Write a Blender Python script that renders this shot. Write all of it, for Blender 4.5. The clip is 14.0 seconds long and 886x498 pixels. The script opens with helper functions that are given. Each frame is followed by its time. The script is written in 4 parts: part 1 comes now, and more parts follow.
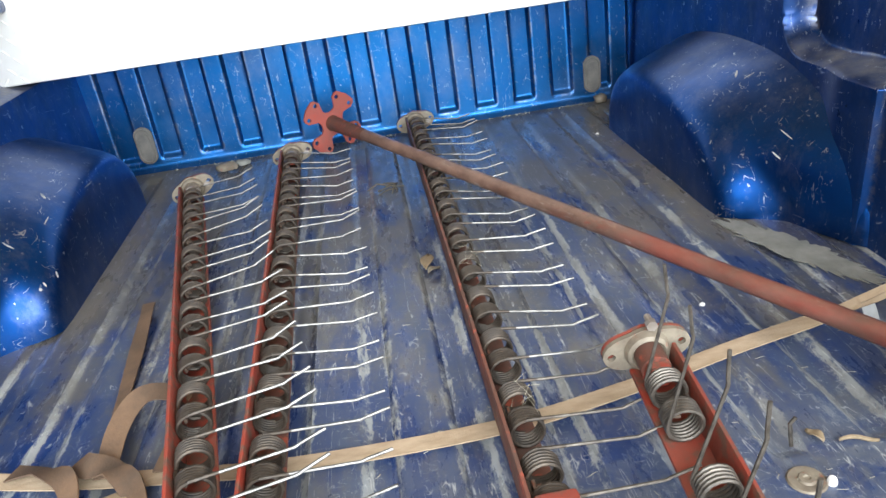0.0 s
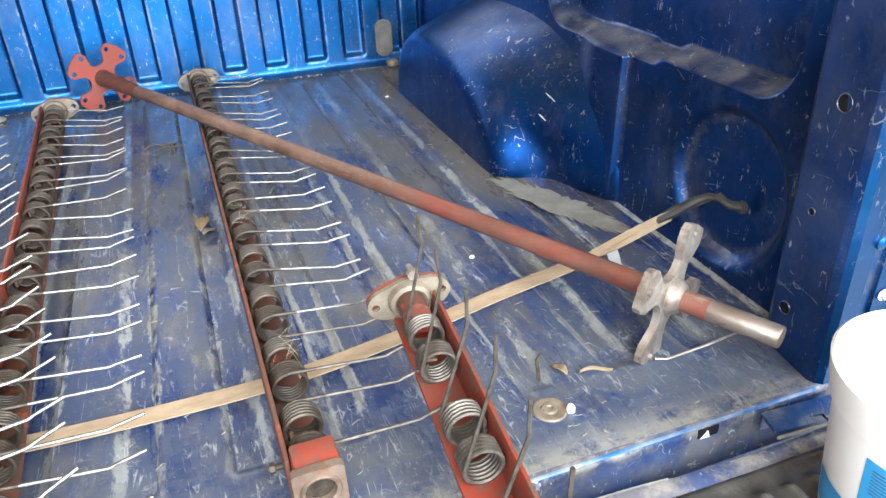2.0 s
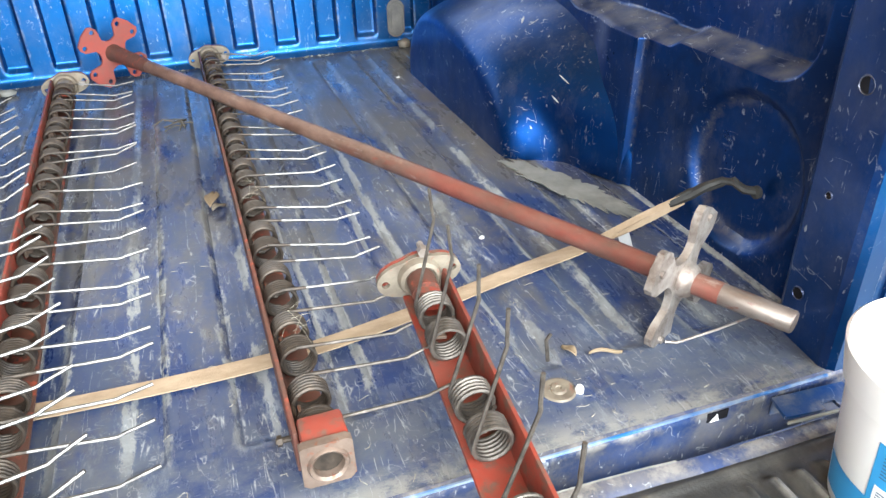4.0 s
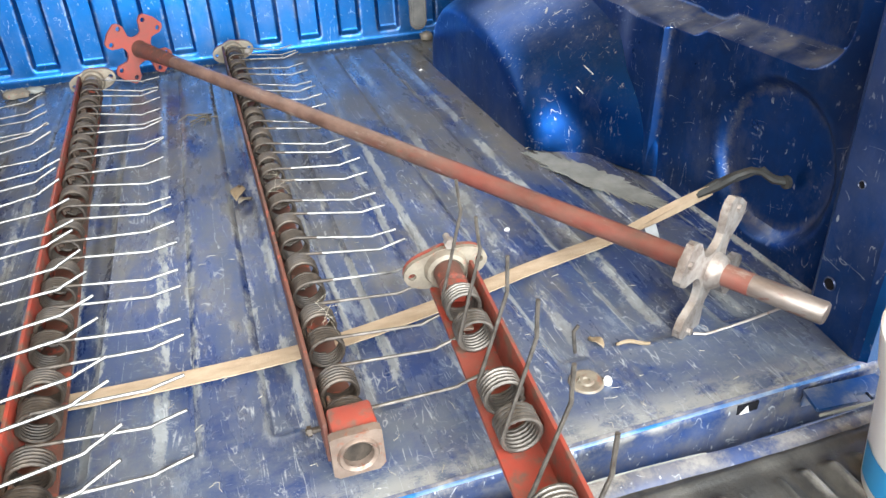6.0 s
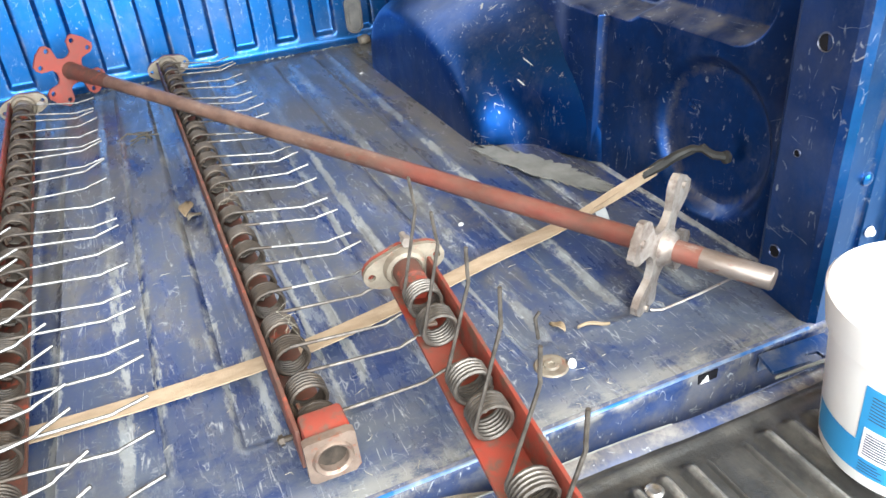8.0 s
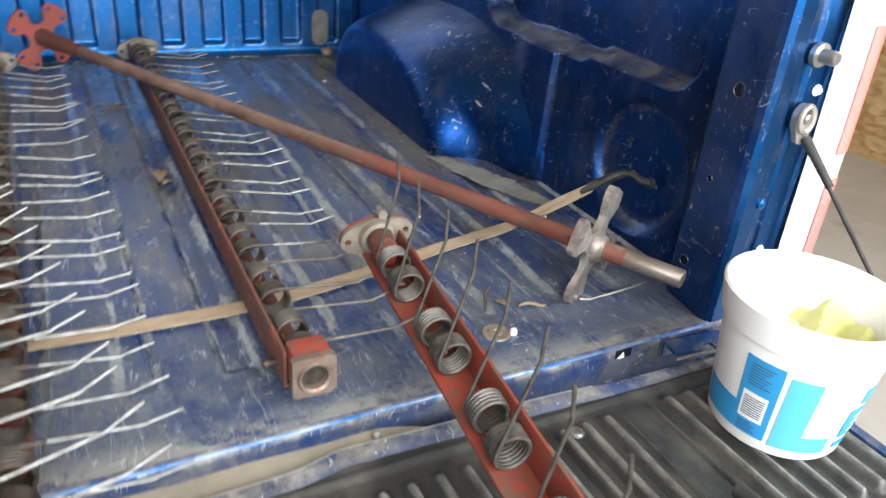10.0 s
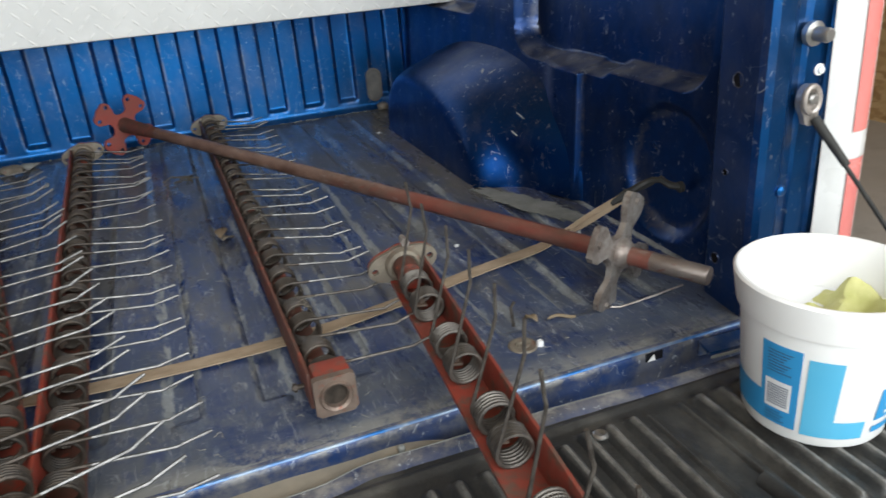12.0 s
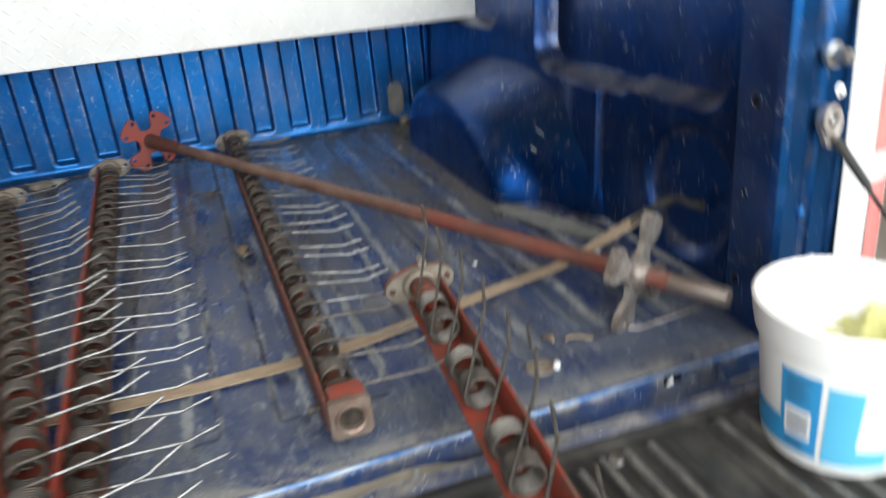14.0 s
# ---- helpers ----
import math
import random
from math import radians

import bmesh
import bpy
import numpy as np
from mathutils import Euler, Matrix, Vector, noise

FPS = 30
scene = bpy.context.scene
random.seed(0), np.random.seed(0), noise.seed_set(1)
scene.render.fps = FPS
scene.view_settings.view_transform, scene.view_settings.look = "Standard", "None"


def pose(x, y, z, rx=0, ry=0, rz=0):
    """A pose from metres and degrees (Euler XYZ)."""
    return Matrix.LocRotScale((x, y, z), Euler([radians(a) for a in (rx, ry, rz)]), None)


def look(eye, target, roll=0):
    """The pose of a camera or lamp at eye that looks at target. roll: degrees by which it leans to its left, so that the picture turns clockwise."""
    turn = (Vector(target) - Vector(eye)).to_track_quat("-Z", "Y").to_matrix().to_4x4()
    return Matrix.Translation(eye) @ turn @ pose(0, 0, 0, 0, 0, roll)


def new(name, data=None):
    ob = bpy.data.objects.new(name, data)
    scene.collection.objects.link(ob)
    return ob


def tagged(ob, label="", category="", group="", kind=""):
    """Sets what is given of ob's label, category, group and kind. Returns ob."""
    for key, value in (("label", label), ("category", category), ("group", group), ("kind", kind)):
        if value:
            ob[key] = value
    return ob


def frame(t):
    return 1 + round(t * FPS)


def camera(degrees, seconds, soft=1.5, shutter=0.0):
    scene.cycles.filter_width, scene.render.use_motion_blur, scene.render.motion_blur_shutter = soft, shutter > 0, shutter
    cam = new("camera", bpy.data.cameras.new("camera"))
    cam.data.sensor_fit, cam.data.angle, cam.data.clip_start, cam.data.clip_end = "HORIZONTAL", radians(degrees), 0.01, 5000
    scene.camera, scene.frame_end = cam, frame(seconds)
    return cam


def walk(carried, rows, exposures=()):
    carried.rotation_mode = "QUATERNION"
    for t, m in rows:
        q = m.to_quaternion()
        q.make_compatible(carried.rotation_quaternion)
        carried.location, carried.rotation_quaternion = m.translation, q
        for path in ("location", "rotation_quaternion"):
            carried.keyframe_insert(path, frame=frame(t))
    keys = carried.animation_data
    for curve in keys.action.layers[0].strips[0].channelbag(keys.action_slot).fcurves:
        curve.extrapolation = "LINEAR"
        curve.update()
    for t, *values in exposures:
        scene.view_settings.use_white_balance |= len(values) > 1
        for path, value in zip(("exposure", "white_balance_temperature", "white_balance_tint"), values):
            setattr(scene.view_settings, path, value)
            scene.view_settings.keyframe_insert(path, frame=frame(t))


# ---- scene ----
cam = camera(62.9, 14.0, shutter=0.5)
PATH = [
    (0, (0.007, -0.43, 0.567), (0.124, 1.363, -0.311), -8.2),
    (0.5, (0.012, -0.43, 0.565), (0.141, 1.354, -0.33), -7.8),
    (1, (0.058, -0.403, 0.528), (0.484, 1.317, -0.4), -4.9),
    (1.5, (0.072, -0.448, 0.537), (0.658, 1.192, -0.447), -3.9),
    (2, (0.065, -0.451, 0.541), (0.646, 1.189, -0.445), -2.1),
    (2.5, (0.069, -0.455, 0.54), (0.631, 1.166, -0.487), -4.1),
    (2.7, (0.061, -0.451, 0.533), (0.616, 1.178, -0.485), -2.4),
    (4.8, (0.057, -0.449, 0.529), (0.616, 1.18, -0.488), -1.1),
    (5, (0.054, -0.45, 0.529), (0.603, 1.187, -0.481), -1.5),
    (5.5, (0.057, -0.45, 0.527), (0.582, 1.184, -0.502), -2.4),
    (6, (0.052, -0.448, 0.528), (0.555, 1.191, -0.503), -2.4),
    (6.5, (0.056, -0.442, 0.524), (0.559, 1.184, -0.526), -2.7),
    (7, (0.064, -0.448, 0.523), (0.572, 1.177, -0.527), -4.3),
    (7.2, (0.067, -0.443, 0.522), (0.589, 1.166, -0.545), -4.5),
    (9.3, (-0.069, -0.493, 0.535), (0.819, 1.034, -0.404), -1.7),
    (9.5, (-0.085, -0.501, 0.53), (0.843, 0.988, -0.429), -0.3),
    (10, (-0.081, -0.559, 0.523), (0.789, 0.977, -0.418), 5.6),
    (10.5, (-0.001, -0.644, 0.457), (0.706, 0.927, -0.559), 6.6),
    (10.8, (0.02, -0.657, 0.437), (0.723, 0.87, -0.648), 2.4),
    (11, (0.029, -0.655, 0.461), (0.749, 0.818, -0.685), 2.7),
    (11.4, (0.037, -0.645, 0.491), (0.77, 0.969, -0.434), -3.6),
    (11.5, (0.025, -0.643, 0.494), (0.794, 0.978, -0.39), -2.4),
    (12, (0.0, -0.65, 0.508), (0.629, 1.061, -0.314), -4.2),
    (12.5, (-0.008, -0.663, 0.512), (0.538, 1.071, -0.32), -5.4),
    (12.6, (-0.009, -0.661, 0.511), (0.543, 1.067, -0.332), -5.3),
    (13, (-0.006, -0.657, 0.513), (0.542, 1.069, -0.337), -5.5),
    (13.5, (-0.009, -0.66, 0.515), (0.562, 1.087, -0.274), -4.4),
    (13.9, (0.035, -0.672, 0.549), (0.531, 1.056, -0.327), -9.2),
    (14, (0.013, -0.649, 0.525), (0.583, 1.093, -0.274), -5.0),
]
walk(cam, [(t, look(eye, target, roll)) for t, eye, target, roll in PATH],
     exposures=[(0, 0.2), (0.6, 0.15), (1.1, 0.3), (1.6, 0.54), (4.8, 0.68), (7.2, 0.75), (9.3, 0.5), (10.0, -0.09), (10.6, -0.20), (11.0, -0.52), (11.5, -1.00), (12.0, -1.06), (12.8, -0.64), (14.0, -0.64)])

# ---- world and light ----
world = bpy.data.worlds.new("world")
scene.world = world
world.use_nodes = True
_n = world.node_tree.nodes
_sky = _n.new("ShaderNodeTexSky")
_sky.sky_type, _sky.sun_disc = "NISHITA", False
_sky.sun_elevation, _sky.sun_rotation = radians(48), radians(200)
world.node_tree.links.new(_sky.outputs[0], _n["Background"].inputs[0])
_n["Background"].inputs[1].default_value = 0.10


def area(name, m, sx, sy, power, colour):
    d = bpy.data.lights.new(name, "AREA")
    d.shape, d.size, d.size_y, d.energy, d.color = "RECTANGLE", sx, sy, power, colour
    ob = new(name, d)
    ob.matrix_world = m
    return ob


# daylight in the open garage door behind the truck
area("door_daylight", look((0.35, -1.75, 1.14), (0.2, 0.35, 0.0)), 3.8, 1.9, 256, (0.95, 1.0, 1.0))


# ---- materials ----
def material(name):
    m = bpy.data.materials.new(name)
    m.use_nodes = True
    nt = m.node_tree
    return m, nt, nt.nodes["Principled BSDF"]


def add(nt, kind, **sets):
    n = nt.nodes.new(kind)
    for k, v in sets.items():
        if k in n.inputs:
            n.inputs[k].default_value = v
    return n


def coords(nt, scale=(1, 1, 1)):
    tc = nt.nodes.new("ShaderNodeTexCoord")
    mp = nt.nodes.new("ShaderNodeMapping")
    mp.inputs["Scale"].default_value = scale
    nt.links.new(tc.outputs["Object"], mp.inputs["Vector"])
    return mp.outputs[0]


def noise_tex(nt, scale, detail=6, rough=0.6, stretch=(1, 1, 1), distort=0.0):
    n = add(nt, "ShaderNodeTexNoise", Scale=scale, Detail=detail, Roughness=rough, Distortion=distort)
    nt.links.new(coords(nt, stretch), n.inputs["Vector"])
    return n.outputs["Fac"]


def ramp(nt, fac, stops):
    r = nt.nodes.new("ShaderNodeValToRGB")
    el = r.color_ramp.elements
    while len(el) < len(stops):
        el.new(0.5)
    for e, (p, c) in zip(el, stops):
        e.position = p
        e.color = (c, c, c, 1) if isinstance(c, (int, float)) else (*c, 1)
    nt.links.new(fac, r.inputs[0])
    return r.outputs[0]


def mixc(nt, fac, a, b, mode="MIX"):
    m = nt.nodes.new("ShaderNodeMix")
    m.data_type, m.blend_type = "RGBA", mode
    for sock, v in ((0, fac), (6, a), (7, b)):
        if isinstance(v, (int, float)):
            m.inputs[sock].default_value = v
        elif isinstance(v, tuple):
            m.inputs[sock].default_value = (*v, 1)
        else:
            nt.links.new(v, m.inputs[sock])
    return m.outputs[2]


def mathn(nt, op, a, b=0.5):
    m = nt.nodes.new("ShaderNodeMath")
    m.operation = op
    for i, v in enumerate((a, b)):
        if isinstance(v, (int, float)):
            m.inputs[i].default_value = v
        else:
            nt.links.new(v, m.inputs[i])
    return m.outputs[0]


def bump(nt, bs, height, strength=0.3, dist=0.002):
    b = add(nt, "ShaderNodeBump", Strength=strength, Distance=dist)
    nt.links.new(height, b.inputs["Height"])
    nt.links.new(b.outputs[0], bs.inputs["Normal"])


def scratches(nt, scale, stretch, low=0.66, high=0.7):
    """Thin broken streaks: a stretched noise cut high, broken up by a second one."""
    a = ramp(nt, noise_tex(nt, scale, 3, 0.5, stretch), ((low, 0.0), (high, 1.0)))
    b = ramp(nt, noise_tex(nt, scale * 0.22, 3, 0.6), ((0.45, 0.0), (0.6, 1.0)))
    return mathn(nt, "MULTIPLY", a, b)


def hairlines(nt, scale, stretch, width=0.007, keep=0.5, detail=2):
    """Thin wandering lines: the level line of a noise, broken up by a second one."""
    n = mathn(nt, "ABSOLUTE", mathn(nt, "SUBTRACT", noise_tex(nt, scale, detail, 0.5, stretch, 0.4), 0.5))
    a = ramp(nt, n, ((0.0, 1.0), (width, 0.0)))
    b = ramp(nt, noise_tex(nt, scale * 0.9, 4, 0.7, (1.3, 0.8, 1.1)), ((keep, 0.0), (keep + 0.07, 1.0)))
    return mathn(nt, "MULTIPLY", a, b)


def paint_blue(name, dust=0.25, rough0=0.2, marks=0.75, lying=0.8, dark_film=0.0, metal=0.96, edges=0.8, hue=((0.003, 0.075, 0.36), (0.005, 0.105, 0.47)), coat=0.12):
    """Metallic blue vehicle paint with scratches, dust and, on the floor, rubbed dirt along the ribs."""
    m, nt, bs = material(name)
    base = mixc(nt, noise_tex(nt, 3.0), *hue)
    s1 = scratches(nt, 140, (1, 0.7, 0.4), 0.68, 0.71)
    s2 = mathn(nt, "MAXIMUM", hairlines(nt, 45, (1, 1, 0.22), 0.010, 0.55), hairlines(nt, 30, (1, 0.25, 0.9), 0.006, 0.55))
    sc = mathn(nt, "MAXIMUM", s1, s2)
    # dried brown-black grime film in clouds, strengthened to put shade into the sides
    gr = mathn(nt, "MULTIPLY", ramp(nt, noise_tex(nt, 5, 9, 0.7), ((0.36, 0.0), (0.62, 1.0))), dark_film)
    col = mixc(nt, gr, base, (0.014, 0.018, 0.030))
    haze = mathn(nt, "MAXIMUM", ramp(nt, noise_tex(nt, 34, 8, 0.75), ((0.60, 0.0), (0.76, 0.4))), ramp(nt, noise_tex(nt, 11, 11, 0.78, (1, 1, 0.6)), ((0.50, 0.0), (0.72, 0.3))))
    col = mixc(nt, mathn(nt, "MULTIPLY", haze, marks), col, (0.30, 0.31, 0.32))
    blot = ramp(nt, noise_tex(nt, 7, 8, 0.65), ((0.55 - 0.3 * dust, 0.0), (0.8, 1.0)))
    dst = mathn(nt, "MULTIPLY", blot, dust)
    # dust lies on what faces up
    geo = nt.nodes.new("ShaderNodeNewGeometry")
    sp = nt.nodes.new("ShaderNodeSeparateXYZ")
    nt.links.new(geo.outputs["Normal"], sp.inputs[0])
    up = ramp(nt, sp.outputs[2], ((0.62, 0.0), (0.98, lying)))
    up = mathn(nt, "MULTIPLY", up, ramp(nt, noise_tex(nt, 16, 6, 0.65), ((0.36, 0.15), (0.6, 1.0))))
    dst = mathn(nt, "MAXIMUM", dst, up)
    col = mixc(nt, dst, col, (0.20, 0.185, 0.16))
    worn = mathn(nt, "MULTIPLY", ramp(nt, geo.outputs["Pointiness"], ((0.504, 0.0), (0.525, 1.0))), ramp(nt, noise_tex(nt, 20, 8, 0.75), ((0.46, 0.0), (0.60, 0.75))))
    col = mixc(nt, mathn(nt, "MULTIPLY", worn, edges), col, (0.34, 0.33, 0.31))
    col = mixc(nt, mathn(nt, "MULTIPLY", sc, marks), col, (0.55, 0.60, 0.64))
    nt.links.new(col, bs.inputs["Base Color"])
    nt.links.new(ramp(nt, dst, ((0.0, metal), (0.8, 0.0))), bs.inputs["Metallic"])
    rough = ramp(nt, noise_tex(nt, 18, 6), ((0.3, rough0), (0.75, rough0 + 0.14)))
    nt.links.new(rough, bs.inputs["Roughness"])
    bs.inputs["Coat Weight"].default_value = coat
    bs.inputs["Coat Roughness"].default_value = 0.07
    bump(nt, bs, noise_tex(nt, 9, 4), 0.12, 0.004)
    return m


def floor_paint():
    """Worn blue paint: grey film, pale dirt packed along the rib edges, brown dirt to the front, scratches."""
    m, nt, bs = material("worn_floor_paint")
    tc = nt.nodes.new("ShaderNodeTexCoord")
    sp = nt.nodes.new("ShaderNodeSeparateXYZ")
    nt.links.new(tc.outputs["Object"], sp.inputs[0])
    base = mixc(nt, noise_tex(nt, 7, 6, 0.6, (1.5, 0.4, 1)), (0.007, 0.022, 0.088), (0.013, 0.046, 0.200))
    film = ramp(nt, noise_tex(nt, 5.5, 9, 0.68, (2.0, 0.55, 1)), ((0.44, 0.03), (0.60, 0.62)))
    col = mixc(nt, film, base, (0.090, 0.113, 0.150))
    # distance from the nearest rib edge, bent a little by noise
    wob = mathn(nt, "MULTIPLY", mathn(nt, "SUBTRACT", noise_tex(nt, 9, 4, 0.6, (1, 0.5, 1)), 0.5), 0.22)
    u = mathn(nt, "ADD", mathn(nt, "DIVIDE", sp.outputs[0], 0.107), wob)
    d = mathn(nt, "ABSOLUTE", mathn(nt, "SUBTRACT", mathn(nt, "FRACT", mathn(nt, "ADD", u, 0.5)), 0.5))
    e = mathn(nt, "ABSOLUTE", mathn(nt, "SUBTRACT", d, 0.335))
    e = mathn(nt, "ADD", e, mathn(nt, "MULTIPLY", mathn(nt, "SUBTRACT", noise_tex(nt, 42, 9, 0.8, (1, 0.35, 1)), 0.5), 0.30))
    near = ramp(nt, e, ((0.042, 1.0), (0.062, 0.0)))
    brk = ramp(nt, noise_tex(nt, 10, 10, 0.75, (1.2, 0.45, 1)), ((0.46, 0.0), (0.50, 0.75)))
    ends = ramp(nt, sp.outputs[1], ((0.095, 0.0), (0.13, 1.0)))
    packed = mathn(nt, "MULTIPLY", mathn(nt, "MULTIPLY", near, brk), ends)
    col = mixc(nt, packed, col, (0.36, 0.38, 0.375))
    # pale smears, widest near the tailgate
    smear = ramp(nt, mathn(nt, "SUBTRACT", noise_tex(nt, 9, 12, 0.82, (1.6, 0.5, 1)), mathn(nt, "MULTIPLY", sp.outputs[1], 0.06)), ((0.545, 0.0), (0.585, 0.55)))
    col = mixc(nt, smear, col, (0.25, 0.29, 0.34))
    # brown grey dirt towards the headboard
    mud = ramp(nt, mathn(nt, "ADD", mathn(nt, "MULTIPLY", sp.outputs[1], 0.16), noise_tex(nt, 6.5, 8, 0.72, (1.3, 0.7, 1))), ((0.52, 0.0), (0.68, 0.85)))
    col = mixc(nt, mud, col, (0.112, 0.110, 0.108))
    # grey film on the flat rear strip, pale dirt along its edge
    rear = mathn(nt, "MULTIPLY", ramp(nt, sp.outputs[1], ((0.10, 1.0), (0.26, 0.0))), ramp(nt, noise_tex(nt, 7, 11, 0.78, (0.8, 1.4, 1)), ((0.38, 0.0), (0.56, 0.8))))
    col = mixc(nt, rear, col, (0.118, 0.135, 0.165))
    rim = mathn(nt, "MULTIPLY", ramp(nt, sp.outputs[1], ((0.010, 1.0), (0.040, 0.0))), ramp(nt, noise_tex(nt, 24, 9, 0.8, (0.5, 1, 1)), ((0.42, 0.0), (0.52, 0.75))))
    col = mixc(nt, rim, col, (0.30, 0.30, 0.28))
    # dirt gathered along the foot of the wheel arches
    far = mathn(nt, "ADD", mathn(nt, "ABSOLUTE", sp.outputs[0]), mathn(nt, "MULTIPLY", mathn(nt, "SUBTRACT", noise_tex(nt, 14, 9, 0.75), 0.5), 0.10))
    seam = mathn(nt, "MULTIPLY", ramp(nt, far, ((0.505, 0.0), (0.535, 0.85))), ramp(nt, sp.outputs[1], ((0.52, 0.0), (0.70, 1.0))))
    col = mixc(nt, seam, col, (0.150, 0.138, 0.118))
    bare = ramp(nt, noise_tex(nt, 9.0, 5, 0.6, (1.0, 0.6, 1)), ((0.60, 0.0), (0.68, 0.7)))
    col = mixc(nt, bare, col, (0.008, 0.036, 0.17))
    s = mathn(nt, "MAXIMUM", hairlines(nt, 48, (1, 0.07, 1), 0.010, 0.50), hairlines(nt, 24, (0.8, 0.25, 1), 0.005, 0.53, 3))
    s = mathn(nt, "MAXIMUM", s, hairlines(nt, 60, (0.9, 0.5, 1), 0.012, 0.58))
    s = mathn(nt, "MAXIMUM", s, ramp(nt, noise_tex(nt, 230, 4, 0.6), ((0.70, 0.0), (0.74, 0.7))))
    # tangled fine scratches on the flat rear strip
    back = ramp(nt, sp.outputs[1], ((0.10, 0.55), (0.42, 0.2)))
    s = mathn(nt, "MAXIMUM", s, mathn(nt, "MULTIPLY", back, mathn(nt, "MAXIMUM", hairlines(nt, 26, (1, 0.55, 1), 0.006, 0.50, 4), hairlines(nt, 55, (0.4, 1, 1), 0.012, 0.52))))
    col = mixc(nt, mathn(nt, "MULTIPLY", s, 0.75), col, (0.44, 0.47, 0.49))
    nt.links.new(col, bs.inputs["Base Color"])
    nt.links.new(ramp(nt, film, ((0.1, 0.27), (0.8, 0.55))), bs.inputs["Roughness"])
    bs.inputs["Metallic"].default_value = 0.2
    bump(nt, bs, noise_tex(nt, 40, 6), 0.3, 0.0015)
    return m


def mottled(name, a, b, scale=12, rough=(0.4, 0.7), metal=0.0, bumps=0.2, bscale=60, stretch=(1, 1, 1), cut=(0.35, 0.65), c=None, ccut=(0.6, 0.68)):
    m, nt, bs = material(name)
    f = ramp(nt, noise_tex(nt, scale, 7, 0.62, stretch), ((cut[0], 0.0), (cut[1], 1.0)))
    col = mixc(nt, f, a, b)
    if c:
        col = mixc(nt, ramp(nt, noise_tex(nt, scale * 2.7, 6, 0.65, stretch), ((ccut[0], 0.0), (ccut[1], 1.0))), col, c)
    nt.links.new(col, bs.inputs["Base Color"])
    nt.links.new(ramp(nt, noise_tex(nt, scale * 1.7, 5), ((0.3, rough[0]), (0.7, rough[1]))), bs.inputs["Roughness"])
    bs.inputs["Metallic"].default_value = metal
    if bumps:
        bump(nt, bs, noise_tex(nt, bscale, 5), bumps, 0.0015)
    return m


# one blue paint: shaded, lit and half-lit faces get darker or lighter hues
HUE_SHADED = ((0.001, 0.046, 0.215), (0.002, 0.064, 0.280))
HUE_LIT = ((0.004, 0.084, 0.278), (0.008, 0.119, 0.358))
HUE_HALF_LIT = ((0.003, 0.075, 0.260), (0.006, 0.100, 0.330))
BLUE = paint_blue("blue_metallic_shaded", 0.14, 0.27, 0.75, 0.8, 0.55, 0.84, 0.4, HUE_SHADED)
ARCH = paint_blue("blue_arch_shaded", 0.05, 0.30, 0.65, 0.15, 0.38, 0.92, 0.0, HUE_SHADED, 0.10)
BLUE_LIT = paint_blue("blue_headboard_lit", 0.22, 0.32, 0.4, 0.6, 0.2, 0.92, 0.5, HUE_LIT)
PILLAR = paint_blue("blue_pillar_half_lit", 0.10, 0.27, 0.5, 0.6, 0.25, 0.9, 0.3, HUE_HALF_LIT)
BLUE_EDGE = paint_blue("blue_rubbed_edge_paint", 0.5, 0.3, 0.9, 0.6, 0.85, 0.7, 0.9, HUE_SHADED)
INNER = paint_blue("dusty_inner_pillar_shaded", 0.26, 0.30, 0.7, 0.6, 0.40, 0.75, 0.3, HUE_SHADED)
EDGE_GLINT = mottled("pale_blue_edge_highlight", (0.030, 0.170, 0.480), (0.42, 0.50, 0.58), 16, (0.25, 0.4), 0.6, 0.2, 90, cut=(0.42, 0.66))
BLUE_HALF_LIT = paint_blue("blue_tailgate_edge_half_lit", 0.3, 0.3, 0.7, 0.4, 0.3, 0.7, 0.5, HUE_HALF_LIT)
FLOOR = floor_paint()
RED = mottled("red_oxide_paint", (0.27, 0.034, 0.019), (0.19, 0.046, 0.031), 18, (0.45, 0.75), 0.0, 0.25, 90, c=(0.12, 0.065, 0.048), ccut=(0.49, 0.62))
RUST = mottled("rusty_red_paint", (0.12, 0.040, 0.028), (0.075, 0.045, 0.035), 18, (0.5, 0.75), 0.1, 0.3, 90, c=(0.30, 0.06, 0.035), ccut=(0.56, 0.66))
STAR_RED = mottled("red_plate_paint", (0.28, 0.050, 0.038), (0.20, 0.062, 0.05), 24, (0.5, 0.7), 0.0, 0.2, 120)
COIL = mottled("dark_rusty_spring", (0.030, 0.025, 0.022), (0.082, 0.064, 0.050), 50, (0.4, 0.65), 0.5, 0.3, 200)
SPRING = mottled("dark_spring_steel", (0.060, 0.052, 0.046), (0.145, 0.130, 0.115), 60, (0.35, 0.55), 0.6, 0.2, 200)
HUBSTEEL = mottled("worn_hub_steel", (0.22, 0.185, 0.165), (0.46, 0.43, 0.40), 34, (0.40, 0.62), 0.7, 0.5, 90, c=(0.15, 0.105, 0.085), ccut=(0.54, 0.75))
WIRE = mottled("bright_worn_steel", (0.11, 0.108, 0.106), (0.235, 0.23, 0.225), 70, (0.32, 0.48), 0.85, 0.1, 200)
BARE = mottled("bare_worn_steel", (0.30, 0.26, 0.23), (0.46, 0.42, 0.39), 30, (0.32, 0.55), 0.7, 0.25, 120, c=(0.22, 0.12, 0.08), ccut=(0.58, 0.72))
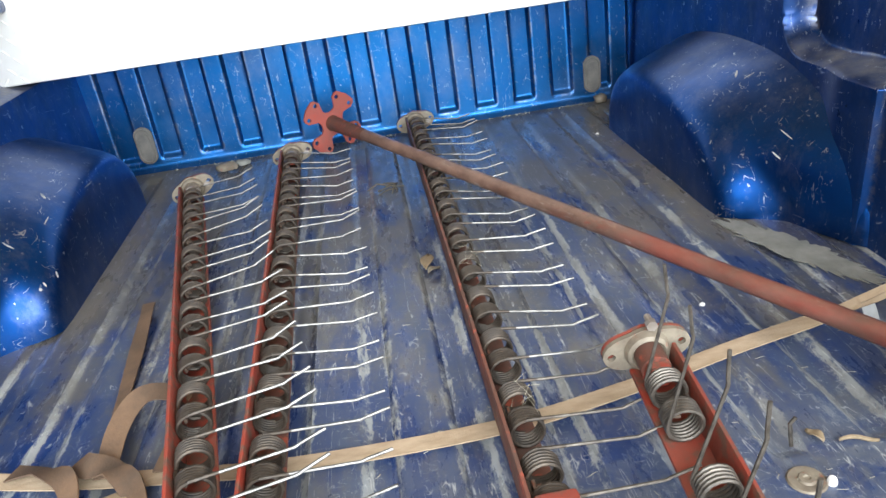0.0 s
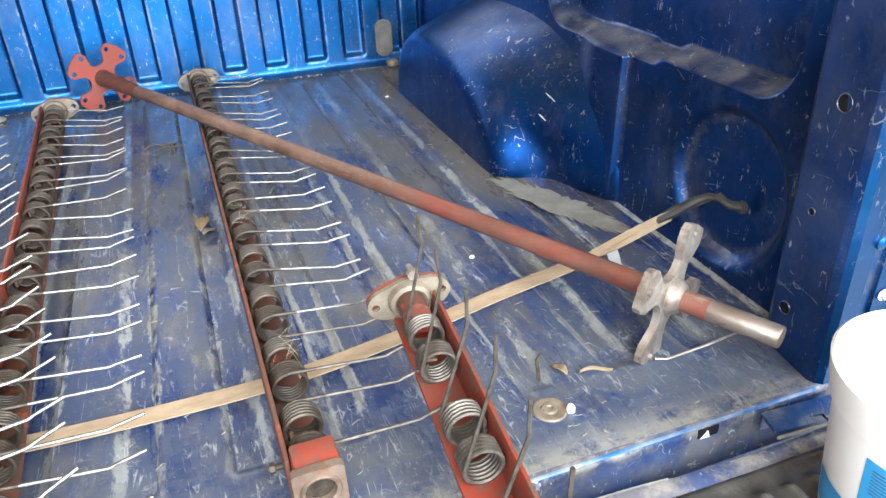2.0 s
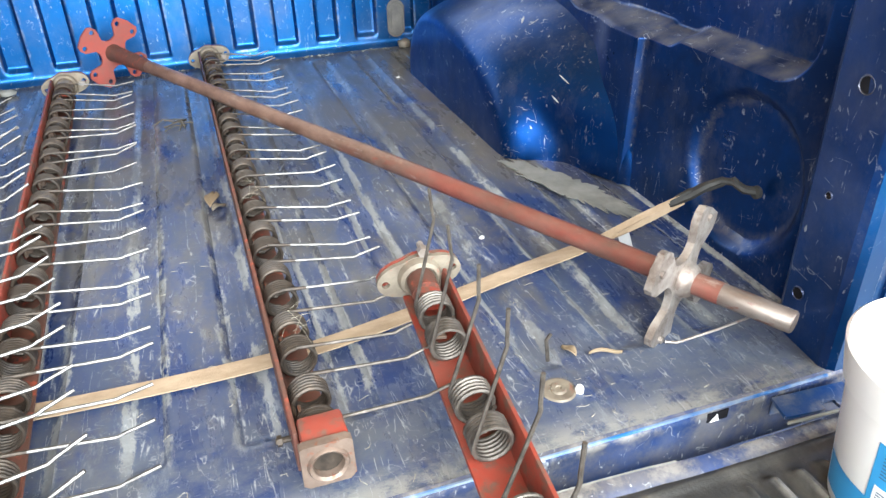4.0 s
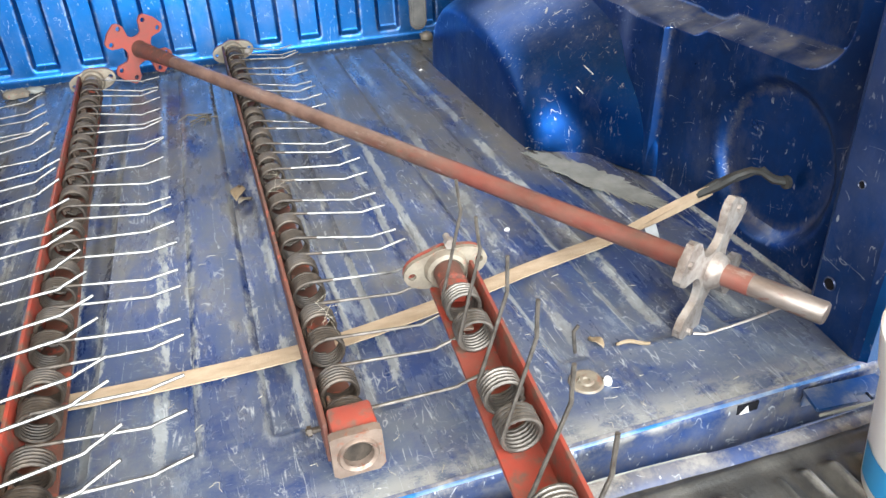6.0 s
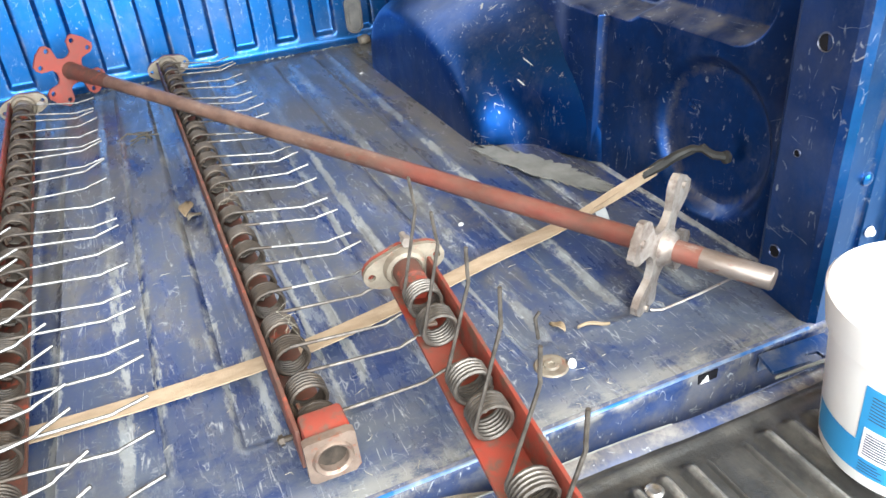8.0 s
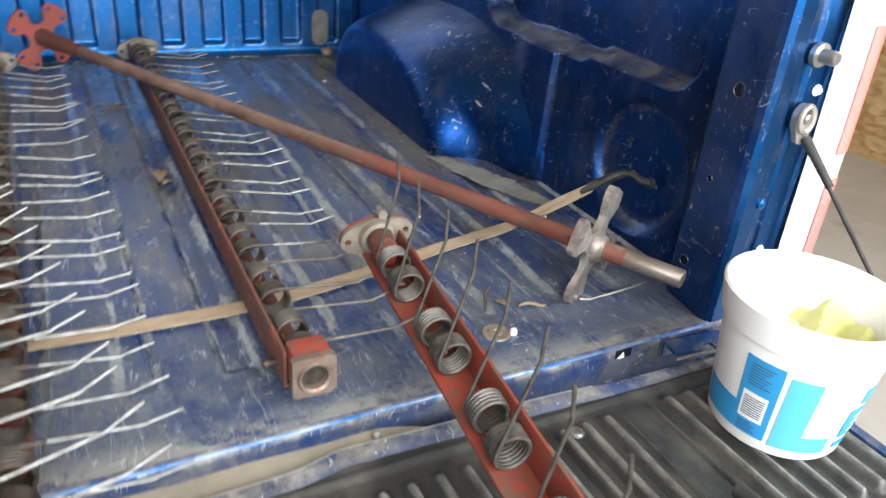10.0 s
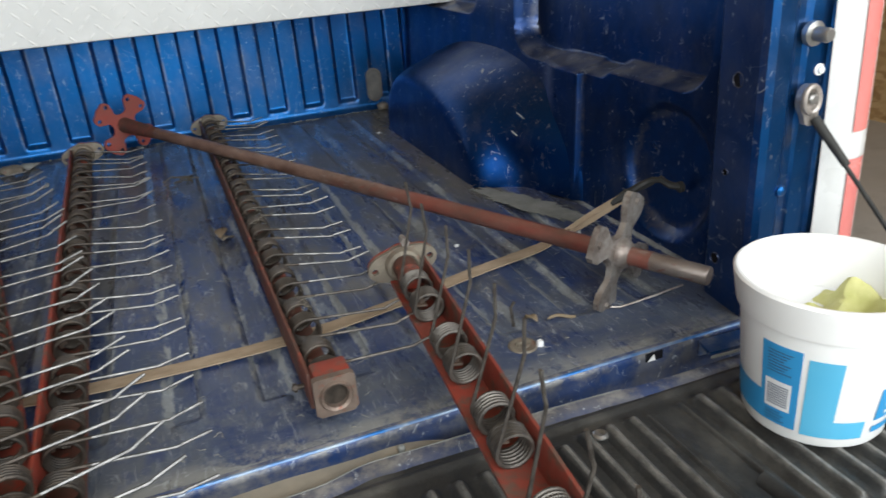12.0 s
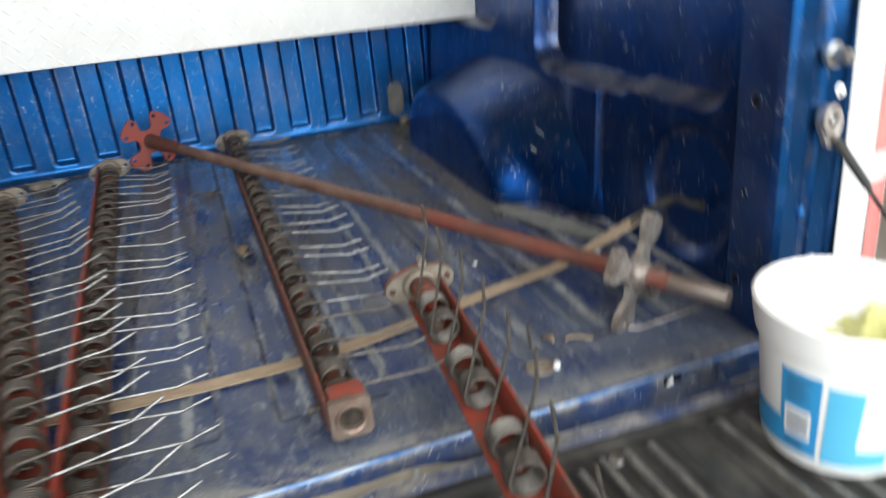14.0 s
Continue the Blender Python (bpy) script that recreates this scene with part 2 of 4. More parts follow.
STUB = mottled("rubbed_shaft_end_steel", (0.30, 0.265, 0.245), (0.165, 0.125, 0.105), 26, (0.3, 0.5), 0.6, 0.25, 120, (1, 0.35, 1), c=(0.17, 0.045, 0.03), ccut=(0.57, 0.66))
ENDPLATE = mottled("tan_worn_steel", (0.245, 0.185, 0.150), (0.145, 0.105, 0.085), 40, (0.4, 0.6), 0.45, 0.3, 120, c=(0.22, 0.09, 0.06), ccut=(0.57, 0.66))
FLANGE = mottled("pale_worn_flange", (0.24, 0.21, 0.165), (0.14, 0.115, 0.09), 40, (0.5, 0.7), 0.2, 0.3, 120, c=(0.22, 0.10, 0.07), ccut=(0.6, 0.68))
STRAP = mottled("tan_webbing", (0.40, 0.31, 0.22), (0.29, 0.215, 0.145), 25, (0.8, 0.95), 0, 0.6, 260, (1, 3, 1))
STRAP_OLD = mottled("brown_webbing", (0.150, 0.090, 0.054), (0.070, 0.046, 0.032), 18, (0.8, 0.95), 0, 0.6, 260)
RUBBER = mottled("black_rubber", (0.012, 0.012, 0.012), (0.04, 0.04, 0.038), 20, (0.5, 0.8), 0, 0.2)
CHIP = mottled("chipped_pale_primer", (0.34, 0.36, 0.38), (0.16, 0.19, 0.24), 60, (0.6, 0.8), 0.0, 0.3, 150, cut=(0.42, 0.58))
GREYRUB = mottled("grey_rubber_plug", (0.085, 0.085, 0.085), (0.16, 0.15, 0.14), 24, (0.7, 0.9), 0, 0.3)
CARD = mottled("tan_cardboard", (0.36, 0.27, 0.17), (0.25, 0.19, 0.125), 12, (0.8, 0.95), 0, 0.3, 80)
TAN = mottled("dusty_tan_dirt", (0.27, 0.228, 0.168), (0.17, 0.150, 0.120), 12, (0.8, 0.95), 0, 0.5, 80)
GREYDIRT = mottled("grey_dirt", (0.155, 0.160, 0.150), (0.25, 0.255, 0.240), 20, (0.8, 0.95), 0, 0.5, 60)
DRYLEAF = mottled("dry_leaf", (0.27, 0.21, 0.14), (0.19, 0.14, 0.085), 60, (0.7, 0.9), 0, 0.3)
BUCKET = mottled("white_bucket_plastic", (0.85, 0.85, 0.84), (0.88, 0.88, 0.87), 20, (0.3, 0.4), 0, 0.02)
LABEL_BLUE = mottled("blue_label_print", (0.03, 0.26, 0.55), (0.035, 0.29, 0.60), 12, (0.35, 0.5), 0, 0.0)
LABEL_CYAN = mottled("cyan_label_print", (0.09, 0.42, 0.66), (0.11, 0.45, 0.68), 12, (0.35, 0.5), 0, 0.0)
LABEL_WHITE = mottled("white_label_print", (0.76, 0.77, 0.78), (0.8, 0.8, 0.8), 12, (0.4, 0.5), 0, 0.0)
TAGCLOTH = mottled("dull_white_tag", (0.42, 0.43, 0.44), (0.34, 0.35, 0.36), 40, (0.6, 0.8), 0, 0.2)
INK = mottled("dark_label_ink", (0.03, 0.06, 0.12), (0.05, 0.08, 0.14), 12, (0.4, 0.5), 0, 0.0)
LIME = mottled("yellow_green_rag", (0.62, 0.60, 0.28), (0.50, 0.50, 0.18), 25, (0.7, 0.9), 0, 0.6, 60)
YELLOW = mottled("yellow_plastic", (0.72, 0.56, 0.02), (0.66, 0.50, 0.02), 20, (0.28, 0.45), 0, 0.08)
CHEQUER = mottled("white_chequer_plate", (0.82, 0.82, 0.80), (0.74, 0.74, 0.72), 8, (0.35, 0.5), 0.0, 0.05)
LAMP_WHITE = mottled("white_lamp_plastic", (0.66, 0.66, 0.65), (0.58, 0.58, 0.57), 8, (0.2, 0.35), 0, 0.05)
LAMP_RED = mottled("faded_red_lens", (0.70, 0.23, 0.21), (0.62, 0.18, 0.165), 10, (0.15, 0.3), 0, 0.05)
HOLE_SHADE = mottled("hole_shade_black", (0.008, 0.008, 0.010), (0.015, 0.015, 0.018), 10, (0.7, 0.9), 0, 0)
HOLE_SHADE.node_tree.nodes["Principled BSDF"].inputs["Specular IOR Level"].default_value = 0.0
CONCRETE = mottled("concrete_floor", (0.46, 0.445, 0.42), (0.57, 0.55, 0.52), 1.6, (0.6, 0.85), 0, 0.2, 40, c=(0.39, 0.375, 0.35), ccut=(0.55, 0.75))
GREYSTEEL = mottled("grey_cylinder_steel", (0.30, 0.30, 0.29), (0.42, 0.41, 0.40), 14, (0.25, 0.4), 0.8, 0.1, 60, c=(0.16, 0.15, 0.13), ccut=(0.56, 0.7))
RUSTHOSE = mottled("red_brown_hose", (0.16, 0.05, 0.04), (0.10, 0.04, 0.035), 20, (0.5, 0.7), 0, 0.1)



def shaft_paint():
    """Red paint rubbed off to brown rust towards the star plate."""
    m, nt, bs = material("rubbed_red_shaft")
    tc = nt.nodes.new("ShaderNodeTexCoord")
    sp = nt.nodes.new("ShaderNodeSeparateXYZ")
    nt.links.new(tc.outputs["Object"], sp.inputs[0])
    red = mixc(nt, ramp(nt, noise_tex(nt, 14, 8, 0.7, (1, 0.5, 1)), ((0.40, 0.0), (0.60, 1.0))), (0.205, 0.034, 0.024), (0.110, 0.056, 0.044))
    brown = mixc(nt, ramp(nt, noise_tex(nt, 22, 8, 0.7, (1, 0.5, 1)), ((0.38, 0.0), (0.62, 1.0))), (0.085, 0.048, 0.036), (0.21, 0.13, 0.10))
    far = mathn(nt, "ADD", mathn(nt, "MULTIPLY", sp.outputs[1], 0.55), noise_tex(nt, 9, 7, 0.7, (1, 0.5, 1)))
    col = mixc(nt, ramp(nt, far, ((-0.45, 0.35), (-0.08, 0.95))), red, brown)
    col = mixc(nt, ramp(nt, noise_tex(nt, 45, 6, 0.7, (1, 0.3, 1)), ((0.60, 0.0), (0.68, 0.6))), col, (0.30, 0.25, 0.22))
    nt.links.new(col, bs.inputs["Base Color"])
    nt.links.new(ramp(nt, noise_tex(nt, 25, 5), ((0.3, 0.33), (0.7, 0.6))), bs.inputs["Roughness"])
    bs.inputs["Metallic"].default_value = 0.1
    bump(nt, bs, noise_tex(nt, 110, 5), 0.3, 0.0015)
    return m


SHAFT = shaft_paint()
WORN_YELLOW = mottled("worn_yellow_on_steel", (0.36, 0.36, 0.35), (0.25, 0.245, 0.235), 14, (0.22, 0.4), 0.75, 0.1, 60, c=(0.60, 0.46, 0.05), ccut=(0.60, 0.66))


def liner_plastic():
    """Black plastic, pale for rubbed rib edges and their painted-in highlights, thin grey dust in the flats."""
    m, nt, bs = material("black_plastic_liner")
    col = mixc(nt, noise_tex(nt, 14, 7, 0.65, (1, 0.5, 1)), (0.010, 0.011, 0.012), (0.038, 0.038, 0.037))
    col = mixc(nt, ramp(nt, noise_tex(nt, 11, 9, 0.72, (1, 0.6, 1)), ((0.48, 0.0), (0.74, 0.5))), col, (0.15, 0.14, 0.12))
    geo0 = nt.nodes.new("ShaderNodeTexCoord")
    sz = nt.nodes.new("ShaderNodeSeparateXYZ")
    nt.links.new(geo0.outputs["Object"], sz.inputs[0])
    tops = mathn(nt, "MULTIPLY", ramp(nt, mathn(nt, "MULTIPLY", mathn(nt, "ADD", sz.outputs[2], 0.010), 50.0), ((0.55, 0.0), (0.80, 1.0))), ramp(nt, noise_tex(nt, 30, 10, 0.82, (1, 0.55, 1)), ((0.44, 0.05), (0.62, 0.80))))
    col = mixc(nt, tops, col, (0.22, 0.21, 0.19))
    # tan dust lying on the flat corner
    tc = nt.nodes.new("ShaderNodeTexCoord")
    sp = nt.nodes.new("ShaderNodeSeparateXYZ")
    nt.links.new(tc.outputs["Object"], sp.inputs[0])
    wob = mathn(nt, "MULTIPLY", mathn(nt, "SUBTRACT", noise_tex(nt, 22, 8, 0.7), 0.5), 0.09)
    flat = mathn(nt, "MULTIPLY", ramp(nt, mathn(nt, "ADD", sp.outputs[0], wob), ((0.455, 0.0), (0.475, 1.0))), ramp(nt, mathn(nt, "ADD", mathn(nt, "MULTIPLY", sp.outputs[1], -1.0), wob), ((0.305, 0.0), (0.325, 0.85))))
    col = mixc(nt, flat, col, mixc(nt, noise_tex(nt, 26, 8, 0.7), (0.25, 0.22, 0.17), (0.13, 0.12, 0.10)))
    # pale rib edges: wear, with the ribs' highlights added to the colour
    geo = nt.nodes.new("ShaderNodeNewGeometry")
    rub_glint = ramp(nt, geo.outputs["Pointiness"], ((0.515, 0.0), (0.60, 0.7)))
    rub_glint = mathn(nt, "MULTIPLY", rub_glint, ramp(nt, noise_tex(nt, 30, 8, 0.75, (1, 0.4, 1)), ((0.38, 0.15), (0.6, 0.8))))
    col = mixc(nt, rub_glint, col, (0.30, 0.295, 0.28))
    nt.links.new(col, bs.inputs["Base Color"])
    nt.links.new(ramp(nt, noise_tex(nt, 24, 6), ((0.3, 0.34), (0.7, 0.60))), bs.inputs["Roughness"])
    bump(nt, bs, noise_tex(nt, 170, 5), 0.7, 0.0015)
    return m


BLACK = liner_plastic()


def osb():
    m, nt, bs = material("osb_board")
    v = add(nt, "ShaderNodeTexVoronoi", Scale=16.0, Randomness=1.0)
    nt.links.new(coords(nt, (1, 1.0, 2.2)), v.inputs["Vector"])
    sep = nt.nodes.new("ShaderNodeSeparateColor")
    nt.links.new(v.outputs["Color"], sep.inputs[0])
    col = ramp(nt, sep.outputs[0], ((0.0, (0.42, 0.24, 0.10)), (0.45, (0.60, 0.39, 0.18)), (0.8, (0.72, 0.51, 0.27)), (1.0, (0.52, 0.31, 0.14))))
    col = mixc(nt, ramp(nt, noise_tex(nt, 30, 6, 0.7), ((0.3, 0.0), (0.8, 0.5))), col, (0.30, 0.17, 0.07))
    nt.links.new(col, bs.inputs["Base Color"])
    bs.inputs["Roughness"].default_value = 0.7
    return m


OSB = osb()


# ---- mesh helpers ----
class Geo:
    """Vertices and faces gathered for one mesh."""

    def __init__(self):
        self.v, self.f = [], []

    def put(self, verts, faces, m=None):
        k = len(self.v)
        self.v += [tuple(m @ Vector(p)) if m else tuple(p) for p in verts]
        self.f += [tuple(i + k for i in f) for f in faces]
        return self

    def tube(self, pts, r, sides=8, caps=True, m=None):
        pts = [Vector(p) for p in pts]
        rs = r if isinstance(r, (list, tuple)) else [r] * len(pts)
        verts, faces = [], []
        d0 = (pts[1] - pts[0]).normalized()
        up = Vector((0, 0, 1)) if abs(d0.z) < 0.9 else Vector((1, 0, 0))
        nrm = d0.cross(up).normalized()
        for i, p in enumerate(pts):
            d = (pts[min(i + 1, len(pts) - 1)] - pts[max(i - 1, 0)]).normalized()
            nrm = (nrm - d * nrm.dot(d)).normalized()
            b = d.cross(nrm)
            for s in range(sides):
                a = 2 * math.pi * s / sides
                verts.append(p + (nrm * math.cos(a) + b * math.sin(a)) * rs[i])
        n = len(pts)
        for i in range(n - 1):
            for s in range(sides):
                t = (s + 1) % sides
                faces.append((i * sides + s, i * sides + t, (i + 1) * sides + t, (i + 1) * sides + s))
        if caps:
            faces.append(tuple(reversed(range(sides))))
            faces.append(tuple((n - 1) * sides + s for s in range(sides)))
        return self.put(verts, faces, m)

    def box(self, size, at=(0, 0, 0), bevel=0.0, m=None, seg=2):
        bm = bmesh.new()
        bmesh.ops.create_cube(bm, size=1)
        bmesh.ops.scale(bm, vec=size, verts=bm.verts)
        if bevel:
            bmesh.ops.bevel(bm, geom=bm.edges[:], offset=bevel, segments=seg, affect="EDGES", profile=0.5)
        bmesh.ops.translate(bm, vec=at, verts=bm.verts)
        bm.verts.index_update()
        self.put([v.co.copy() for v in bm.verts], [[v.index for v in f.verts] for f in bm.faces], m)
        bm.free()
        return self

    def lathe(self, prof, seg=32, m=None, arc=2 * math.pi, start=0.0):
        """Turn a profile of (radius, height) about z."""
        full = arc > 6.28
        cols = seg if full else seg + 1
        verts = [(r * math.cos(start + arc * i / seg), r * math.sin(start + arc * i / seg), z) for i in range(cols) for r, z in prof]
        n = len(prof)
        faces = []
        for i in range(seg):
            j = (i + 1) % cols
            for k in range(n - 1):
                faces.append((i * n + k, j * n + k, j * n + k + 1, i * n + k + 1))
        return self.put(verts, faces, m)

    def plate(self, outline, t, holes=(), m=None):
        """A flat plate in the xy plane, t thick, with an outline and round holes."""
        bm = bmesh.new()
        loops = [outline] + [[(hx + hr * math.cos(a * math.pi / 6), hy + hr * math.sin(a * math.pi / 6)) for a in range(12)] for hx, hy, hr in holes]
        edges = []
        for lp in loops:
            vs = [bm.verts.new((x, y, 0)) for x, y in lp]
            edges += [bm.edges.new((vs[i], vs[(i + 1) % len(vs)])) for i in range(len(vs))]
        bmesh.ops.triangle_fill(bm, use_beauty=True, use_dissolve=False, edges=edges)
        bmesh.ops.recalc_face_normals(bm, faces=bm.faces)
        g = bmesh.ops.extrude_face_region(bm, geom=bm.faces[:])
        bmesh.ops.translate(bm, vec=(0, 0, t), verts=[e for e in g["geom"] if isinstance(e, bmesh.types.BMVert)])
        bmesh.ops.recalc_face_normals(bm, faces=bm.faces)
        bm.verts.index_update()
        self.put([v.co.copy() for v in bm.verts], [[v.index for v in f.verts] for f in bm.faces], m)
        bm.free()
        return self

    def grid(self, fn, us, vs, flip=False):
        verts = [fn(u, v) for u in us for v in vs]
        n = len(vs)
        faces = []
        for i in range(len(us) - 1):
            for j in range(n - 1):
                q = (i * n + j, (i + 1) * n + j, (i + 1) * n + j + 1, i * n + j + 1)
                faces.append(q[::-1] if flip else q)
        return self.put(verts, faces)

    def data(self, name, mat, smooth=True, angle=35):
        me = bpy.data.meshes.new(name)
        me.from_pydata(self.v, [], self.f)
        me.validate()
        me.materials.append(mat)
        if smooth:
            me.shade_smooth()
            me.set_sharp_from_angle(angle=radians(angle))
        return me


def part(name, geo, mat, parent, label="", smooth=True, m=None, angle=35):
    """One mesh object under a thing or under a part."""
    ob = new(name, geo if isinstance(geo, bpy.types.Mesh) else geo.data(name, mat, smooth, angle))
    ob.parent = parent
    if m is not None:
        ob.matrix_basis = m
    if label:
        ob["label"] = label
    return ob


def thing(name, m, label, category, group="", kind=""):
    ob = new(name)
    ob.empty_display_size = 0.05
    ob.matrix_basis = m
    return tagged(ob, label, category, group, kind)


def solid(name, geo, mat, label, category, m=None, group="", kind="", smooth=True):
    ob = new(name, geo.data(name, mat, smooth))
    if m is not None:
        ob.matrix_basis = m
    return tagged(ob, label, category, group, kind)


def steps(a, b, n):
    return [a + (b - a) * i / n for i in range(n + 1)]


def smooth01(x):
    x = min(max(x, 0.0), 1.0)
    return x * x * (3 - 2 * x)


# ---- the garage ----
GZ = -0.75
solid("ground", Geo().box((8.6, 14, 0.1), (0, 0.5, GZ - 0.05)), CONCRETE, "pale grey concrete garage floor with faint stains", "floor", kind="structure", smooth=False)
solid("wall_east", Geo().box((0.12, 9.4, 3.4), (3.98, 2.1, GZ + 1.7)), OSB, "bare oriented strand board garage wall", "wall", kind="structure", smooth=False)
solid("wall_west", Geo().box((0.12, 9.4, 3.4), (-3.98, 2.1, GZ + 1.7)), OSB, "bare oriented strand board garage wall", "wall", kind="structure", smooth=False)
solid("wall_north", Geo().box((8.08, 0.12, 3.4), (0, 6.86, GZ + 1.7)), OSB, "bare oriented strand board garage wall behind the cab", "wall", kind="structure", smooth=False)
wall_s = Geo()
wall_s.box((2.2, 0.14, 3.4), (-2.94, -2.04, GZ + 1.7)).box((1.9, 0.14, 3.4), (3.09, -2.04, GZ + 1.7)).box((3.98, 0.14, 0.64), (0.15, -2.04, GZ + 3.08))
solid("wall_south", wall_s, OSB, "strand board wall round the open garage door", "wall", kind="structure", smooth=False)
# unseen, added to close the room; board colour keeps bounced light low
solid("ceiling", Geo().box((8.08, 10.5, 0.1), (0, 1.6, GZ + 3.45)), OSB, "unseen garage ceiling, strand board colour to keep bounced light low", "ceiling", kind="structure", smooth=False)

# ---- the pickup ----
truck = thing("pickup_truck", pose(0, 0, 0), "blue metallic pickup with scratched dirty open load bed", "truck")
HB = 1.50
PITCH = 0.107
RIB = 0.0065


def rib(x, width=0.5, edge=0.10, phase=0.0):
    """A trapezoid wave of the rib pitch: 1 on top, 0 in the valley."""
    u = (x / PITCH + phase) % 1.0
    d = abs(u - 0.5)
    return smooth01((width / 2 + edge / 2 - d) / edge)


def floor_z(x, y):
    fade = smooth01((y - 0.085 - 0.02 * (rib(x, 0.66, 0.3, 0.5) < 0.5)) / 0.02) * smooth01((1.44 - y) / 0.03)
    z = RIB * (rib(x, 0.66, 0.09, 0.5) - 1.0) * fade
    z += 0.0012 * noise.noise(Vector((x * 6, y * 4, 0.3)))
    return z - 0.003


ys = steps(0.0, 0.07, 4) + steps(0.08, 0.13, 12) + steps(0.15, 1.40, 40) + steps(1.41, HB + 0.01, 8)
xs = steps(-0.72, 0.72, 260)
g = Geo().grid(lambda x, y: (x, y, floor_z(x, y)), xs, ys)
# rolled rear edge of the floor pan
edge = [(0.0, -0.003), (-0.004, -0.0045), (-0.007, -0.009), (-0.008, -0.016), (-0.007, -0.07)]
part("bed_floor", g, FLOOR, truck, "worn dirty blue ribbed load floor with pale scrapes")
g = Geo().grid(lambda x, k: (x, edge[k][0], edge[k][1]), steps(-0.72, 0.72, 60), list(range(5)), True)
part("sill_face", g, BLUE_EDGE, truck, "scuffed blue rear sill face")

# edge bead along the sill, its bright highlight put into the colour
part("sill_edge", Geo().tube([(x, -0.004, -0.0065) for x in steps(-0.70, 0.658, 30)], 0.0024, 8), EDGE_GLINT, truck, "blue sill edge with its highlight painted in")


def head(x, z):
    """Headboard sheet: pressed valleys that run out in a sloped step above the floor."""
    r = rib(x, 0.5, 0.09, 0.12)
    low = smooth01((z - 0.022) / 0.020)
    y = HB + 0.011 * (1 - r) * low + 0.03 * z
    y += 0.0008 * noise.noise(Vector((x * 9, z * 7, 2.0)))
    if z < 0.012:
        y -= 0.010 * (1 - z / 0.012)
    return (x, y, z)


zs = steps(-0.006, 0.026, 6) + steps(0.029, 0.044, 6) + steps(0.06, 0.47, 14)
g = Geo().grid(head, steps(-0.74, 0.74, 420), zs, False)
headboard = part("headboard", g, BLUE_LIT, truck, "blue ribbed steel headboard, daylight put into its lighter colour")
for sx in (-1, 1):
    g = Geo()
    out = [(0.024 * math.cos(a), (0.026 if math.sin(a) > 0 else -0.026) + 0.024 * math.sin(a)) for a in steps(0.001, 2 * math.pi - 0.2, 28)]
    g.plate(out, 0.006, m=pose(0, 0, 0, 90))
    g.plate([(x * 0.56, y * 0.70) for x, y in out], 0.009, m=pose(0, 0, 0, 90))
    g.tube([(x * 0.84, -0.0065, y * 0.88) for x, y in out + out[:1]], 0.0026, 6, False)
    part("plug", g, GREYRUB, headboard, "grey oval rubber plug", m=pose(0.606 * sx, HB + 0.003, 0.070))


# side panels: sheet with pockets, a vertical rib, a round pressing, and the wheel arch
WX = 0.715


def wall_x(y, z):
    x = WX + 0.03 * z
    # pockets above the ledge
    for y0, y1, z0 in ((0.172, 0.775, 0.250), (0.97, 1.36, 0.30)):
        r = 0.065
        dy = max(y0 + r - y, y - (y1 - r), 0.0)
        dz = max(z0 + r - z, 0.0)
        d = math.hypot(dy, dz)
        step = 0.012 * smooth01((y - 0.42) / 0.03) if y0 < 0.2 else 0
        x += 0.05 * smooth01((r + step - d) / 0.018)
    # step beside the arch
    x -= 0.014 * smooth01((y - 0.497) / 0.011) * smooth01((0.262 - z) / 0.012) * smooth01((0.66 - y) / 0.08)
    # round pressing round the tie-down
    d = math.hypot(y - 0.255, z - 0.118)
    x += 0.020 * smooth01((0.116 - d) / 0.024)
    x += 0.0010 * noise.noise(Vector((y * 6, z * 6, 5.0)))
    return x


def soft_min(a, b, k):
    h = min(max(0.5 + 0.5 * (b - a) / k, 0.0), 1.0)
    return b + (a - b) * h - k * h * (1 - h)


def arch_pt(r, a, sx):
    """Wheel arch: a flat inner side that rolls over a wide shoulder into the tread, longest towards the tailgate."""
    ca, sa = math.cos(a), math.sin(a)
    w = smooth01(0.5 + 0.6 * ca)           # 1 towards the headboard, 0 towards the tailgate
    n = 2 / (2.1 + 0.4 * w)
    yy = math.copysign(abs(ca) ** n, ca)
    zz = abs(sa) ** n
    foot = (1 - w) * smooth01((0.90 - sa) / 0.8)     # the lower rear shoulder turns square to the tailgate, then runs out to the wall
    d = soft_min(1.0, (1 - r) / (0.42 - 0.22 * w), 0.32)
    d = 0.164 * (d * (1 - 0.48 * foot) + 0.48 * foot * smooth01((0.70 - r) / 0.17))
    d += 0.012 * foot * smooth01((1 - r) / 0.03) * smooth01((r - 0.55) / 0.3)
    x = WX + 0.012 - d + 0.0012 * noise.noise(Vector((yy * r * 3, zz * r * 3, 1.0)))
    return (sx * x, 0.905 + (0.445 if yy > 0 else 0.425) * r * yy, 0.248 * r * zz - 0.004)


